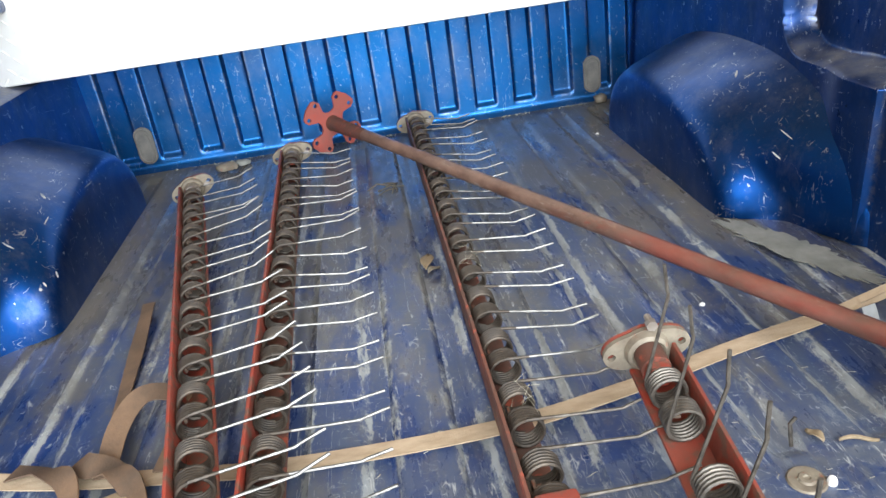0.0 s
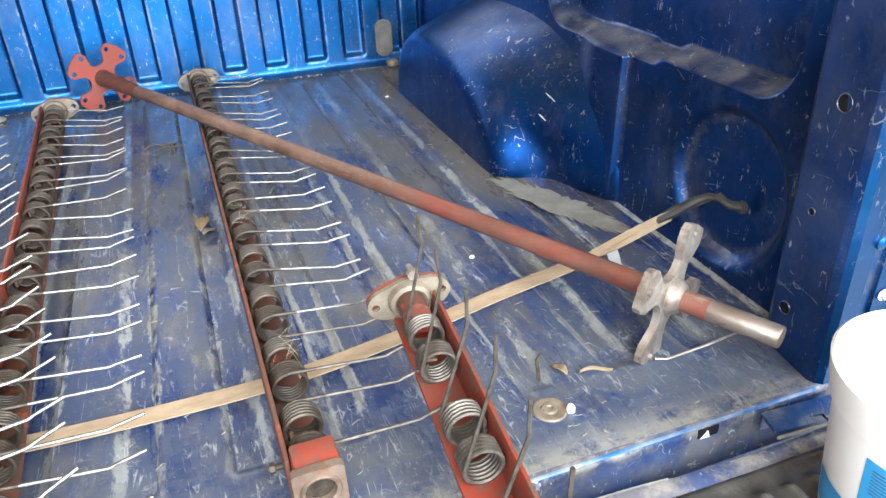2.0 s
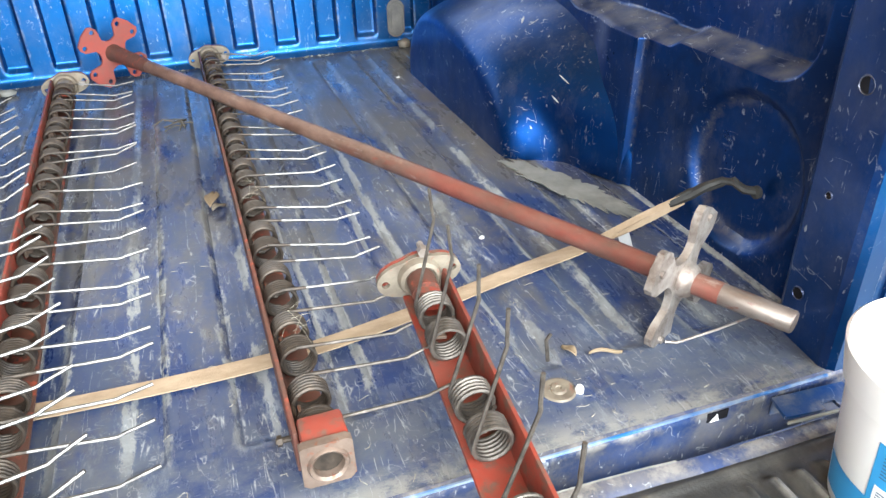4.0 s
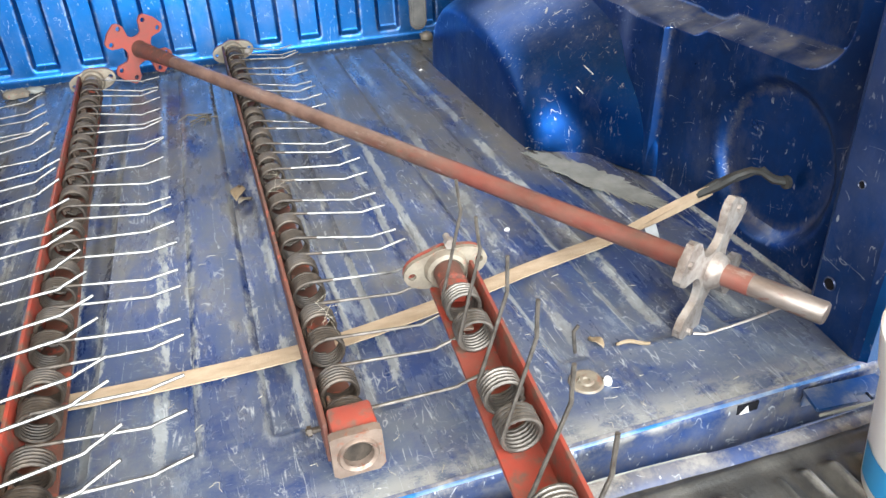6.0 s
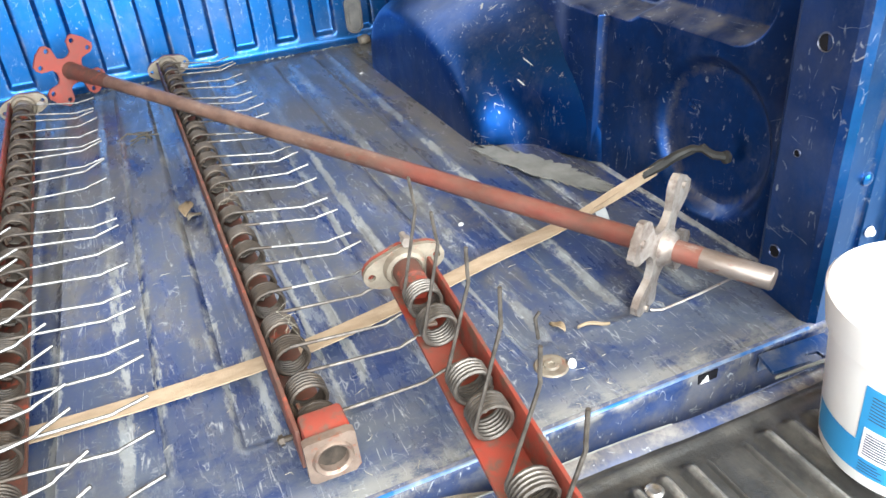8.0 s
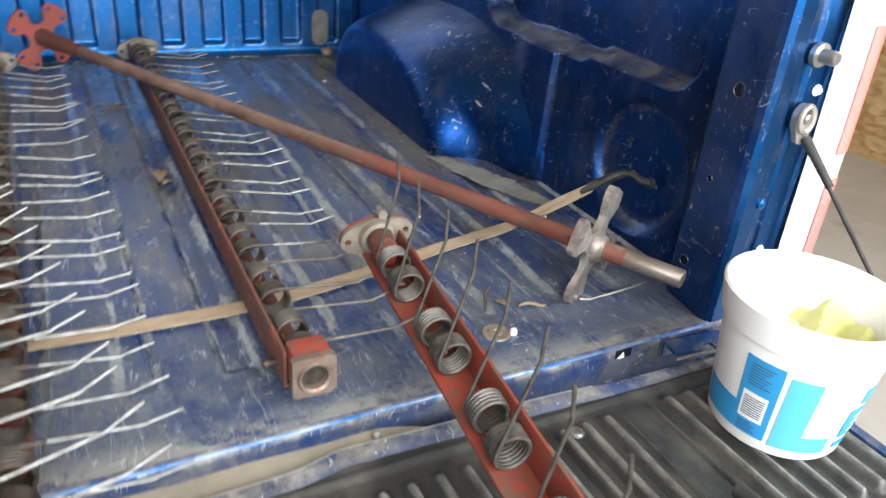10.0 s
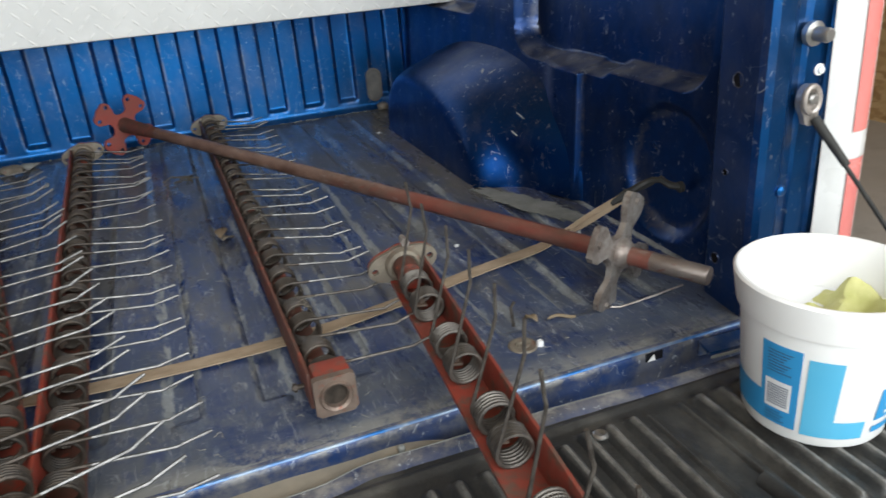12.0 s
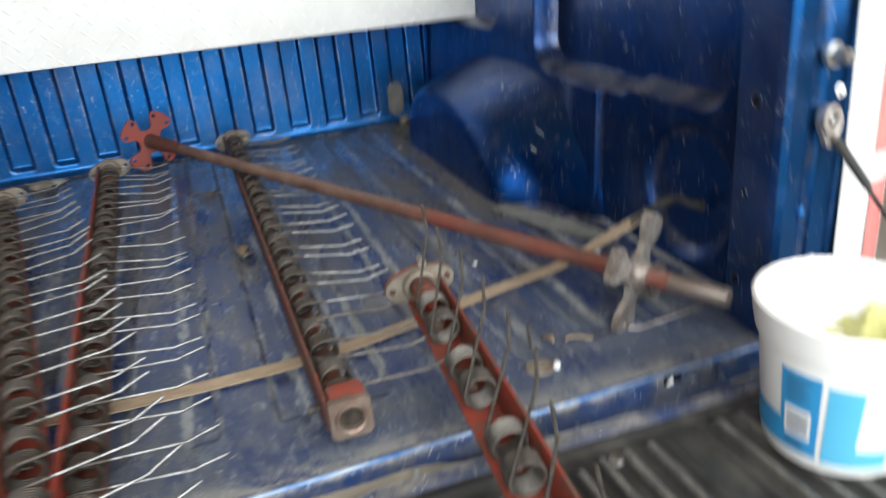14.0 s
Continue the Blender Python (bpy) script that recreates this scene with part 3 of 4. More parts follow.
sides = []
for sx in (1, -1):
    ys2 = steps(0.10, 0.30, 110) + steps(0.304, HB + 0.05, 260)
    zs2 = steps(-0.006, 0.225, 30) + steps(0.229, 0.33, 52) + steps(0.335, 0.47, 14)
    g = Geo().grid(lambda y, z: (sx * wall_x(y, z), y, z), ys2, zs2, sx < 0)
    # outer skin and top rail
    g.box((0.02, 1.83, 0.50), (sx * 0.810, 0.970, 0.22), 0.004)
    g.box((0.115, 1.86, 0.03), (sx * 0.762, 0.955, 0.475), 0.010)
    sp = part("side_panel", g, BLUE, truck, "scratched blue pickup bed side panel with pressed pockets, shade put into its colour")
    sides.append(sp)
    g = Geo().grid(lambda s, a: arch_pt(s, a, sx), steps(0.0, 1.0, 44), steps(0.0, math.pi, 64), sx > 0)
    arch = part("wheel_arch", g, ARCH, sp, "rounded blue wheel arch with white scuffs, shade put into its colour")

    # long pale chips knocked into the arch paint
    rnd = random.Random(3 if sx > 0 else 8)
    for k in range(9):
        r, a = rnd.uniform(0.50, 0.86), rnd.uniform(1.2, 2.6)
        u = Vector((rnd.uniform(-0.02, 0.05), rnd.uniform(-0.12, 0.12)))
        w = rnd.uniform(0.006, 0.014)

        def chip(p, q):
            rr, aa = r + u.x * p, a + u.y * p
            jag = 0.35 + 0.65 * math.sin(math.pi * p) * (0.7 + 0.5 * noise.noise(Vector((p * 9, k, sx))))
            at = arch_pt(rr + w * (q - 0.5) * jag, aa + w * 0.7 * (q - 0.5) * jag, sx)
            return (at[0] - sx * 0.0012, at[1] - 0.0006, at[2] + 0.0006)

        part("chip", Geo().grid(chip, steps(0, 1, 8), steps(0, 1, 3), sx > 0), CHIP, arch, "pale chipped paint")

    # rear pillar: inner face with holes, rear face with seam, dimples and latch post
    g = Geo()
    prof = [(0.106, WX + 0.004), (0.096, 0.672), (0.085, 0.663), (0.010, 0.653), (0.001, 0.656), (-0.004, 0.664), (-0.003, 0.688), (0.004, 0.698), (0.004, 0.708), (0.000, 0.712),
            (0.000, 0.742), (-0.004, 0.746), (-0.004, 0.760), (0.004, 0.765), (0.03, 0.80)]
    def pillar_pt(k, z):
        return (sx * (prof[k][1] - 0.02 * (z - 0.2) * (prof[k][1] < 0.71)), prof[k][0], z)

    # inner face takes the darker hue, which stands in for its shade
    part("pillar_inner_face", Geo().grid(pillar_pt, [0, 1, 2, 3, 4], steps(-0.05, 0.47, 12), sx > 0), INNER, sp, "dusty inner face of the pillar, shade put into its colour", angle=25)
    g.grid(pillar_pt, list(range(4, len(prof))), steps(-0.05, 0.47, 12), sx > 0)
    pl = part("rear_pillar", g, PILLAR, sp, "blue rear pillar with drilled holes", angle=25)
    for y, z, r in ((0.046, 0.308, 0.0080), (0.056, 0.187, 0.0036), (0.063, 0.060, 0.0066)):
        px = 0.6585 - 0.02 * (z - 0.2)
        # flat black disc on the face stands in for the hole's inner shade
        g = Geo().lathe([(0.0, 0.0010), (r, 0.0010), (r * 1.02, 0.0014), (r * 1.10, 0.0014), (r * 1.18, 0.0004)], 20, m=pose(sx * px, y, z, 0, -90 * sx, 0))
        hole = part("hole", g, HOLE_SHADE, sp, "black disc for the shade in a drilled hole")
        part("hole_rim", Geo().lathe([(r * 1.02, 0.0012), (r * 1.14, 0.0022), (r * 1.30, 0.0004)], 20, m=pose(sx * px, y, z, 0, -90 * sx, 0)), BLUE_EDGE, hole, "rubbed rim")

right = sides[0]


def stud(parent, at, r, h, mat, name="stud", m=None, label=""):
    g = Geo().lathe([(r * 1.7, 0), (r * 1.7, h * 0.25), (r, h * 0.3), (r, h * 0.9), (r * 0.8, h), (0, h)], 18)
    return part(name, g, mat, parent, label, m=pose(*at, 90, 0, 0) if m is None else m)


stud(right, (0.712, 0.0, 0.362), 0.0085, 0.028, GREYSTEEL, "latch_post", label="worn steel latch post")
stud(right, (0.731, -0.001, 0.318), 0.0042, 0.006, LABEL_WHITE, "bolt", label="pale round bolt head")
stud(right, (0.722, -0.001, 0.100), 0.0038, 0.006, LABEL_WHITE, "bolt", label="pale round bolt head")
g = Geo().lathe([(0.008, 0), (0.007, 0.003), (0.003, 0.005), (0, 0.0055)], 16)
part("dimple", g, BLUE_LIT, right, "", m=pose(0.693, -0.003, 0.172, 90, 0, 0))


# tail lamp: a curved upright unit of white and faded red plastic
def lamp_geo(u0, u1, z0, z1, lift=0.0, n=8):
    def fn(u, v):
        z = z0 + (z1 - z0) * v
        x = 0.752 + 0.066 * u - 0.055 * (z - 0.1) * abs(z - 0.1) - 0.03 * (z - 0.1)
        return (x, -0.006 - 0.020 * math.sin(math.pi * (0.12 + 0.76 * u)) - lift, z)
    return Geo().grid(fn, steps(u0, u1, n), steps(0, 1, 14), True)


lamp = part("tail_lamp", lamp_geo(-0.06, 1.12, 0.00, 0.47), LAMP_WHITE, right, "tall white and faded red tail lamp")
for z0, z1 in ((0.012, 0.205), (0.240, 0.40)):
    part("red_lens", lamp_geo(0.40, 0.84, z0, z1, 0.002), LAMP_RED, lamp, "faded red lens")
g = Geo().box((0.055, 0.045, 0.46), (0.792, 0.028, 0.23), 0.01)
part("lamp_housing", g, LAMP_WHITE, right)

# sill below the floor edge and the dusty ledge in the gap
g = Geo()
g.grid(lambda x, k: (x, (-0.006, -0.020, -0.042, -0.046)[k], (-0.090 + 0.062 * smooth01((0.36 - x) / 0.2), -0.092 + 0.062 * smooth01((0.36 - x) / 0.2), -0.094 + 0.060 * smooth01((0.36 - x) / 0.2), -0.12)[k] + 0.002 * noise.noise(Vector((x * 14, k, 0)))), steps(-0.71, 0.71, 90), [0, 1, 2, 3], True)
part("rear_ledge", g, TAN, truck, "tan dusty ledge between bed and tailgate")
g = Geo().box((1.5, 0.10, 0.30), (0, 0.055, -0.205), 0.01)
g.box((1.62, 1.5, 0.06), (0, 0.85, -0.10), 0.01)
part("underbody", g, BLUE, truck)
# wheels, axle stubs and rear bumper hold the bed up
for sx in (-1, 1):
    for wy in (0.9, 3.6):
        tyre = Geo().lathe([(0.20, -0.10), (0.30, -0.115), (0.345, -0.09), (0.35, 0), (0.345, 0.09), (0.30, 0.115), (0.20, 0.10)], 36, m=pose(0.72 * sx, wy, GZ + 0.35, 0, 90, 0))
        wh = part("wheel", tyre, RUBBER, truck, "black pickup tyre")
        part("rim", Geo().lathe([(0.205, -0.08), (0.19, 0.04), (0.05, 0.07), (0, 0.07)], 28, m=pose(0.72 * sx, wy, GZ + 0.35, 0, 90 * sx, 0)), GREYSTEEL, wh)
g = Geo().box((1.60, 1.6, 0.75), (0, 2.42, 0.03), 0.06).box((1.5, 1.5, 0.55), (0, 2.45, 0.62), 0.12)
g.box((1.58, 1.3, 0.55), (0, 3.8, -0.08), 0.08)
part("cab", g, BLUE, truck, "blue double cab")

# tailgate, let down level with the floor
tg = part("tailgate", Geo().box((1.41, 0.50, 0.045), (0, -0.300, -0.038), 0.010), BLUE, truck, "lowered tailgate with black plastic liner", m=pose(0, 0, -0.022))


part("side_rim", Geo().box((0.016, 0.486, 0.022), (0.697, -0.300, -0.014), 0.004), BLUE_HALF_LIT, tg, "blue painted side edge of the tailgate")


def lip(x):
    """Rear lip of the tailgate skin, wavy where it was bent."""
    w = 0.012 * smooth01((x - 0.06) / 0.07) * smooth01((0.50 - x) / 0.2) + 0.005 * noise.noise(Vector((x * 5, 0, 0)))
    return -0.042 + w


g = Geo().grid(lambda x, k: (x, lip(x) + (0.002, 0.001, -0.002, -0.010, -0.018, -0.024)[k], (-0.030, -0.004, -0.0005, -0.001, -0.004, -0.008)[k]), steps(-0.70, 0.70, 120), list(range(6)), True)
part("lip", g, BLUE_EDGE, tg, "bent blue tailgate lip")
g = Geo().tube([(x, lip(x) - 0.001, -0.0012) for x in steps(-0.69, 0.44, 120)], 0.0012, 6)
part("lip_edge", g, GREYDIRT, tg, "pale rubbed lip edge")
# hinge plate near the pillar
g = Geo().plate([(-0.044, -0.013), (0.004, -0.015), (0.005, -0.005), (0.022, -0.006), (0.022, -0.015), (0.050, -0.014), (0.050, 0.014), (-0.040, 0.015)], 0.004)
g.box((0.088, 0.003, 0.022), (0.005, 0.0125, -0.009), 0.001)
part("hinge_plate", g, BLUE_HALF_LIT, tg, "blue hinge plate with notched edge", m=pose(0.618, -0.027, 0.008, 4, 0, -3))
part("hinge_edge", Geo().box((0.094, 0.003, 0.004), (0.003, -0.0165, 0.001), 0.0012), GREYDIRT, tg, "pale rubbed plate edge", m=pose(0.618, -0.0275, 0.006, 4, 0, -3))
# black slip on the sill face paints the shade inside the slot
slot = part("sill_slot", Geo().box((0.026, 0.002, 0.012), (0.512, -0.0078, -0.0145), 0.0006), HOLE_SHADE, truck, "small black slip for the shade in a square sill slot")
# small white triangle over the slot
part("slot_triangle", Geo().plate([(0, 0), (0.011, 0), (0.008, 0.009)], 0.001, m=pose(0.502, -0.0092, -0.0195, 90)), LABEL_WHITE, slot, "small white triangle in the slot")
part("hinge_stud", Geo().lathe([(0.004, -0.004), (0.004, 0.008), (0.0025, 0.010), (0, 0.010)], 10), GREYDIRT, tg, m=pose(0.165, -0.020, -0.008))


def liner(x, y):
    """Ribbed liner: a rolled border, long ribs with rounded ends, a fixing pocket and a flat area."""
    z = 0.0035 * math.exp(-((y + 0.066) / 0.006) ** 2)
    u = (x / 0.0312 + 0.10) % 1.0
    top = smooth01((0.37 - abs(u - 0.5)) / 0.34)
    y_far = -0.096 if x < 0.02 else (-0.090 if x < 0.34 else -0.082)
    y_near = -0.50
    if x > 0.27:
        y_near = -0.296 if x < 0.47 else -0.300
    if 0.445 < x < 0.485:
        top *= 0.15
    r = top * smooth01((y_far - y) / 0.016) * smooth01((y - y_near) / 0.012)
    if -0.005 < x < 0.058:
        r *= smooth01((-0.130 - y) / 0.012)
    z += 0.0125 * r
    if x > 0.27:
        z -= 0.003 * smooth01((y_near - 0.015 - y) / 0.02)
    return (x, y, z - 0.006 + 0.0006 * noise.noise(Vector((x * 30, y * 20, 0))))


g = Geo().grid(liner, steps(-0.685, 0.685, 400), steps(-0.048, -0.14, 34) + steps(-0.15, -0.25, 8) + steps(-0.255, -0.33, 24) + steps(-0.34, -0.54, 10), True)
part("liner", g, BLACK, tg, "black ribbed plastic tailgate liner, scuffed and dusty")
for x, y in ((0.372, -0.100), (0.026, -0.108), (-0.36, -0.108)):
    part("liner_screw", Geo().lathe([(0.009, 0), (0.009, 0.002), (0.006, 0.004), (0.002, 0.003), (0, 0.003)], 18, m=pose(x, y, -0.002)), GREYSTEEL, tg)

# wire stay of the tailgate
cable = thing("tailgate_cable", pose(0, 0, 0), "steel tailgate stay cable with eyelet end and black sleeve", "cable")
eye = Geo().plate([(0.0155 * math.cos(a), 0.021 * math.sin(a) - (0.010 if math.sin(a) < -0.75 else 0.0)) for a in steps(0.0, 2 * math.pi * 35 / 36, 35)], 0.008, [(0.0, 0.004, 0.0075)], m=pose(0, 0, 0, 90))
eye.tube([(0.0115 * math.cos(a), -0.010, 0.003 + 0.016 * math.sin(a)) for a in steps(0, 2 * math.pi, 22)], 0.0040, 8, False)
part("eyelet", eye, BARE, cable, "worn steel eyelet", m=pose(0.713, -0.004, 0.284, 0, -14, 0))
part("eye_bolt", Geo().lathe([(0.0068, 0), (0.0068, 0.012), (0.005, 0.014), (0, 0.014)], 14, m=pose(0.714, -0.004, 0.287, 90, 0, 0)), GREYSTEEL, cable)
c0, c1 = Vector((0.722, -0.014, 0.262)), Vector((0.745, -0.33, -0.022))
part("sleeve", Geo().tube([c0, c0.lerp(c1, 0.16)], [0.0062, 0.0048], 12), RUBBER, cable, "black rubber sleeve")
part("wire", Geo().tube([c0.lerp(c1, t) + Vector((0, 0, -0.004 * math.sin(math.pi * t))) for t in steps(0.05, 1, 14)], 0.0027, 8), RUBBER, cable)

# chequer plate tool box across the front of the bed
tb = thing("tool_box", pose(0, 0, 0), "white chequer plate tool box across the front of the bed", "toolbox")
part("body", Geo().box((1.60, 0.42, 0.42), (-0.01, 1.437, 0.522), 0.006), CHEQUER, tb)
bar_mesh = Geo().lathe([(0.0, 0.0014), (0.35, 0.0012), (0.8, 0.0006), (1.0, 0.0)], 10).data("tread", CHEQUER)
k = 0
for iz in range(9):
    for ix in range(-19, 20):
        if k < 300:
            ob = part("tread", bar_mesh, CHEQUER, tb, m=Matrix.Translation((ix * 0.04 + 0.02 * (iz % 2), 1.2268, 0.322 + iz * 0.02)) @ pose(0, 0, 0, 90, 0, 0) @ pose(0, 0, 0, 0, 0, 45 if (ix + iz) % 2 else -45) @ Matrix.Diagonal((0.0115, 0.003, 1, 1)))
            k += 1

# ---- tine bars ----
R, WR = 0.0182, 0.0023


def tine_geo(seed, lean0=9, reach=0.104, stray=3):
    """Double spring tine: two coils about local y joined by a clamp loop, legs along local z."""
    rnd = random.Random(seed)
    legs, coils = [Geo(), Geo()], Geo()
    for s in (-1, 1):
        y0 = s * 0.011
        pts = []
        turns = 5.5
        n = int(turns * 16)
        for i in range(n + 1):
            # ends at local x = -R heading up
            th = math.pi + 2 * math.pi * (i / 16.0 - turns) 
            pts.append((R * math.cos(th), y0 + s * 0.0238 * i / n, -R * math.sin(th)))
        coils.tube(pts, WR, 6)
        yl = y0 + s * 0.0238
        lean = radians(lean0 + rnd.uniform(-stray, stray))
        side = radians(rnd.uniform(-2.2, 2.2) + 2.5) 
        L1, L2 = reach + rnd.uniform(-0.001, 0.001) * stray, 0.038
        d1 = Vector((math.sin(lean), math.sin(side), math.cos(lean)))
        lean2 = lean - radians(19 + rnd.uniform(-4, 4))
        d2 = Vector((math.sin(lean2), math.sin(side) * 0.8, math.cos(lean2)))
        p = Vector((-R, yl, 0))
        coils.tube([p, p + d1 * 0.008, p + d1 * 0.020, p + d1 * 0.030], [WR, 0.0022, 0.0020, 0.0018], 6)
        path = [p + d1 * (0.028 + (L1 - 0.028) * i / 4.0) for i in range(5)]
        q = path[-1]
        path += [q + d1.lerp(d2, 0.5) * 0.004, q + d2 * (0.008), q + d2 * (L2 * 0.6), q + d2 * L2]
        legs[s > 0].tube(path, 0.0018, 6)
    # bridging clamp loop
    coils.tube([(-R * 0.2, -0.011, -R), (-R * 0.3, -0.006, -R * 1.0), (-R * 0.3, 0.006, -R * 1.0), (-R * 0.2, 0.011, -R)], WR, 6)
    return coils, legs


TINES = []
for k in range(6):
    c, l = tine_geo(k)
    cu, lu = tine_geo(k + 20, 5, 0.100, 1.4)
    TINES.append((c.data("coil", COIL), cu.data("coil", SPRING), [a.data("leg", WIRE) for a in l], [a.data("leg", SPRING) for a in lu]))
# same legs with missing reflection put into colour, for the tines nearest the tailgate
NO_GLINT = {}
for _, _, bright_legs, _ in TINES:
    for me in bright_legs:
        NO_GLINT[me.name] = me.copy()
        NO_GLINT[me.name].materials[0] = SPRING
clip_mesh = Geo().box((0.014, 0.016, 0.004), (0, 0, -0.0125), 0.0012).lathe([(0.0055, -0.0105), (0.0055, -0.005), (0.004, -0.004), (0, -0.004)], 6).data("clip", ENDPLATE)


def tine_bar(near, far, roll, n, pitch, first, label, bright=True, no_glint=0, end_block=True, worn=RUST, turn=98, base=RED):
    """An angle-iron bar from near to far with n double tines; local y runs to the far end, tines along local z."""
    near, far = Vector(near), Vector(far)
    d = (far - near)
    L = d.length
    yaw = math.degrees(math.atan2(-d.x, d.y))
    tip = math.degrees(math.asin(d.z / L))
    m = Matrix.Translation(near) @ pose(0, 0, 0, 0, 0, yaw) @ pose(0, 0, 0, tip, 0, 0) @ pose(0, 0, 0, 0, roll, 0)
    bar = thing("tine_bar", m, label, "tine bar", "hay machine tine bars")
    bx, bz, th = 0.0250, -0.0210, 0.0045
    g = Geo()
    g.box((0.044, L - 0.045, th), (0.0035, L / 2 + 0.006, bz - th / 2), 0.0012)
    part("base_flange", g, base, bar, "red painted flat with rubbed edges")
    g = Geo()
    g.box((th, L - 0.045, 0.040), (bx + th / 2 - 0.001, L / 2 + 0.006, bz + 0.0155), 0.0012)
    part("side_flange", g, worn, bar, "red painted side with rust")
    if end_block:
        g = Geo().box((0.046, 0.034, 0.042), (0.0, 0.0275, 0.001), 0.004)
        part("end_block", g, RED, bar, "red painted end block")
        sq = [(-0.023, -0.024), (0.020, -0.024), (0.024, -0.019), (0.0245, 0.018), (0.018, 0.024), (-0.022, 0.023), (-0.025, 0.018), (-0.025, -0.02)]
        g = Geo().plate(sq, 0.009, [(0, 0, 0.0145)], m=pose(0, 0.010, 0, 90, 0, 0))
        part("end_plate", g, ENDPLATE, bar, "bare steel end plate with round socket")
        g = Geo().lathe([(0.0145, 0.0), (0.0145, -0.022), (0, -0.022)], 24, m=pose(0, 0.002, 0, 90, 0, 0)).lathe([(0.0145, 0.001), (0.0175, 0.003), (0.0195, 0.0), (0.0195, -0.004)], 24, m=pose(0, 0.001, 0, 90, 0, 0))
        part("socket", g, ENDPLATE, bar)
        part("bore", Geo().lathe([(0.0143, 0.0), (0.008, -0.0004), (0, -0.0005)], 20, m=pose(0, 0.0075, 0, 90, 0, 0)), COIL, bar, "dark socket bore")
        part("pin", Geo().tube([(0.015, 0.06, -0.024), (0.015, 0.06, -0.040)], 0.0032, 8).tube([(0.015, 0.06, -0.034), (0.015, 0.06, -0.0385)], 0.0055, 6), COIL, bar)
    # bearing flange at the far end: diamond plate, collar, ring, bolts
    dia = []
    for a in steps(0, 2 * math.pi * 39 / 40, 39):
        r = 0.026 + 0.024 * abs(math.cos(a)) ** 5
        dia.append((r * math.cos(a), r * 1.05 * math.sin(a)))
    g = Geo().plate(dia, 0.006, [(0.040, 0, 0.0048), (-0.040, 0, 0.0048)], m=pose(0, L - 0.004, 0, 90, 0, 0) @ pose(0, 0, 0, 0, 0, turn))
    fl = part("bearing_flange", g, FLANGE, bar, "pale worn bearing flange")
    g = Geo().plate([(x * 0.985, y * 1.0) for x, y in dia], 0.004, [(0.040, 0, 0.0046), (-0.040, 0, 0.0046)], m=pose(0, L + 0.002, 0, 90, 0, 0) @ pose(0, 0, 0, 0, 0, turn))
    part("back_plate", g, RED, fl)
    part("ring", Geo().lathe([(0.0165, 0.0), (0.0165, 0.010), (0.0195, 0.013), (0.0235, 0.010), (0.026, 0.002)], 28, m=pose(0, L - 0.008, 0, 90, 0, 0)), FLANGE, fl)
    part("collar", Geo().tube([(0, L - 0.045, 0), (0, L - 0.004, 0)], 0.0165, 20), RUST if not bright else BARE, bar, "rusty collar")
    g = Geo().box((0.026, 0.018, 0.026), (0.0, L - 0.047, -0.003), 0.003)
    part("far_block", g, RUST if bright else RED, bar)
    g = Geo().tube([(0, L - 0.012, 0.034), (0, L + 0.006, 0.034)], 0.004, 10).tube([(0, L - 0.014, 0.034), (0, L - 0.006, 0.034)], 0.0068, 6)
    part("bolt", g, BARE, fl)
    rnd = random.Random(int(abs(near.x) * 1000))
    for k in range(n):
        y = first + k * pitch
        cd, cg, lw, ld = TINES[rnd.randrange(len(TINES))]
        tw = pose(0, y, 0, rnd.uniform(-1, 1), rnd.uniform(-3, 3), rnd.uniform(-1, 1))
        t = part("spring_tine", cd if bright else cg, SPRING, bar, m=tw)
        for leg in (lw if k >= no_glint else [NO_GLINT[a.name] for a in lw]) if bright else ld:
            part("leg", leg, WIRE, t)
        part("clip", clip_mesh, BARE, bar, m=pose(0, y, 0))
    return bar


tine_bar((0.108, 0.014, 0.043), (0.103, 1.418, 0.043), 90, 12, 0.1145, 0.071, "rusty red tine bar with bright spring tines flat on the floor", base=RUST, no_glint=2)
tine_bar((-0.162, -0.130, 0.043), (-0.212, 1.310, 0.043), 88, 12, 0.1145, 0.0885, "rusty red tine bar with tines overlapped by its neighbour")
tine_bar((-0.166, -0.210, 0.080), (-0.430, 1.170, 0.043), 80, 12, 0.1145, 0.0435, "rusty red tine bar with tines lying across the next bar", worn=RED)
tine_bar((0.167, -1.130, 0.006), (0.2608, 0.232, 0.0810), 8, 10, 0.135, 0.053, "red tine bar with dark upright tines, resting across the tailgate", bright=False, worn=RED, turn=16)


# ---- reel axle ----
def star_outline(r=0.080, lobe=1.0, bite=0.265):
    pts = []
    for q in range(4):
        c = q * math.pi / 2 + math.pi / 4
        # lobe with a flat, slightly dished end
        for da, rr in ((-0.47, 0.80), (-0.40, 0.93), (-0.30, 1.0), (0.0, 1.0), (0.30, 1.0), (0.40, 0.93), (0.47, 0.80)):
            pts.append((r * rr * math.cos(c + da * lobe), r * rr * math.sin(c + da * lobe)))
        # round notch between lobes
        nc = c + math.pi / 4
        cx, cy = r * 0.63 * math.cos(nc), r * 0.63 * math.sin(nc)
        nr = r * bite
        for k in range(1, 8):
            aa = nc - math.pi * 0.62 - (2 * math.pi - 2 * math.pi * 0.62) * k / 8
            pts.append((cx + nr * math.cos(aa), cy + nr * math.sin(aa)))
    return pts


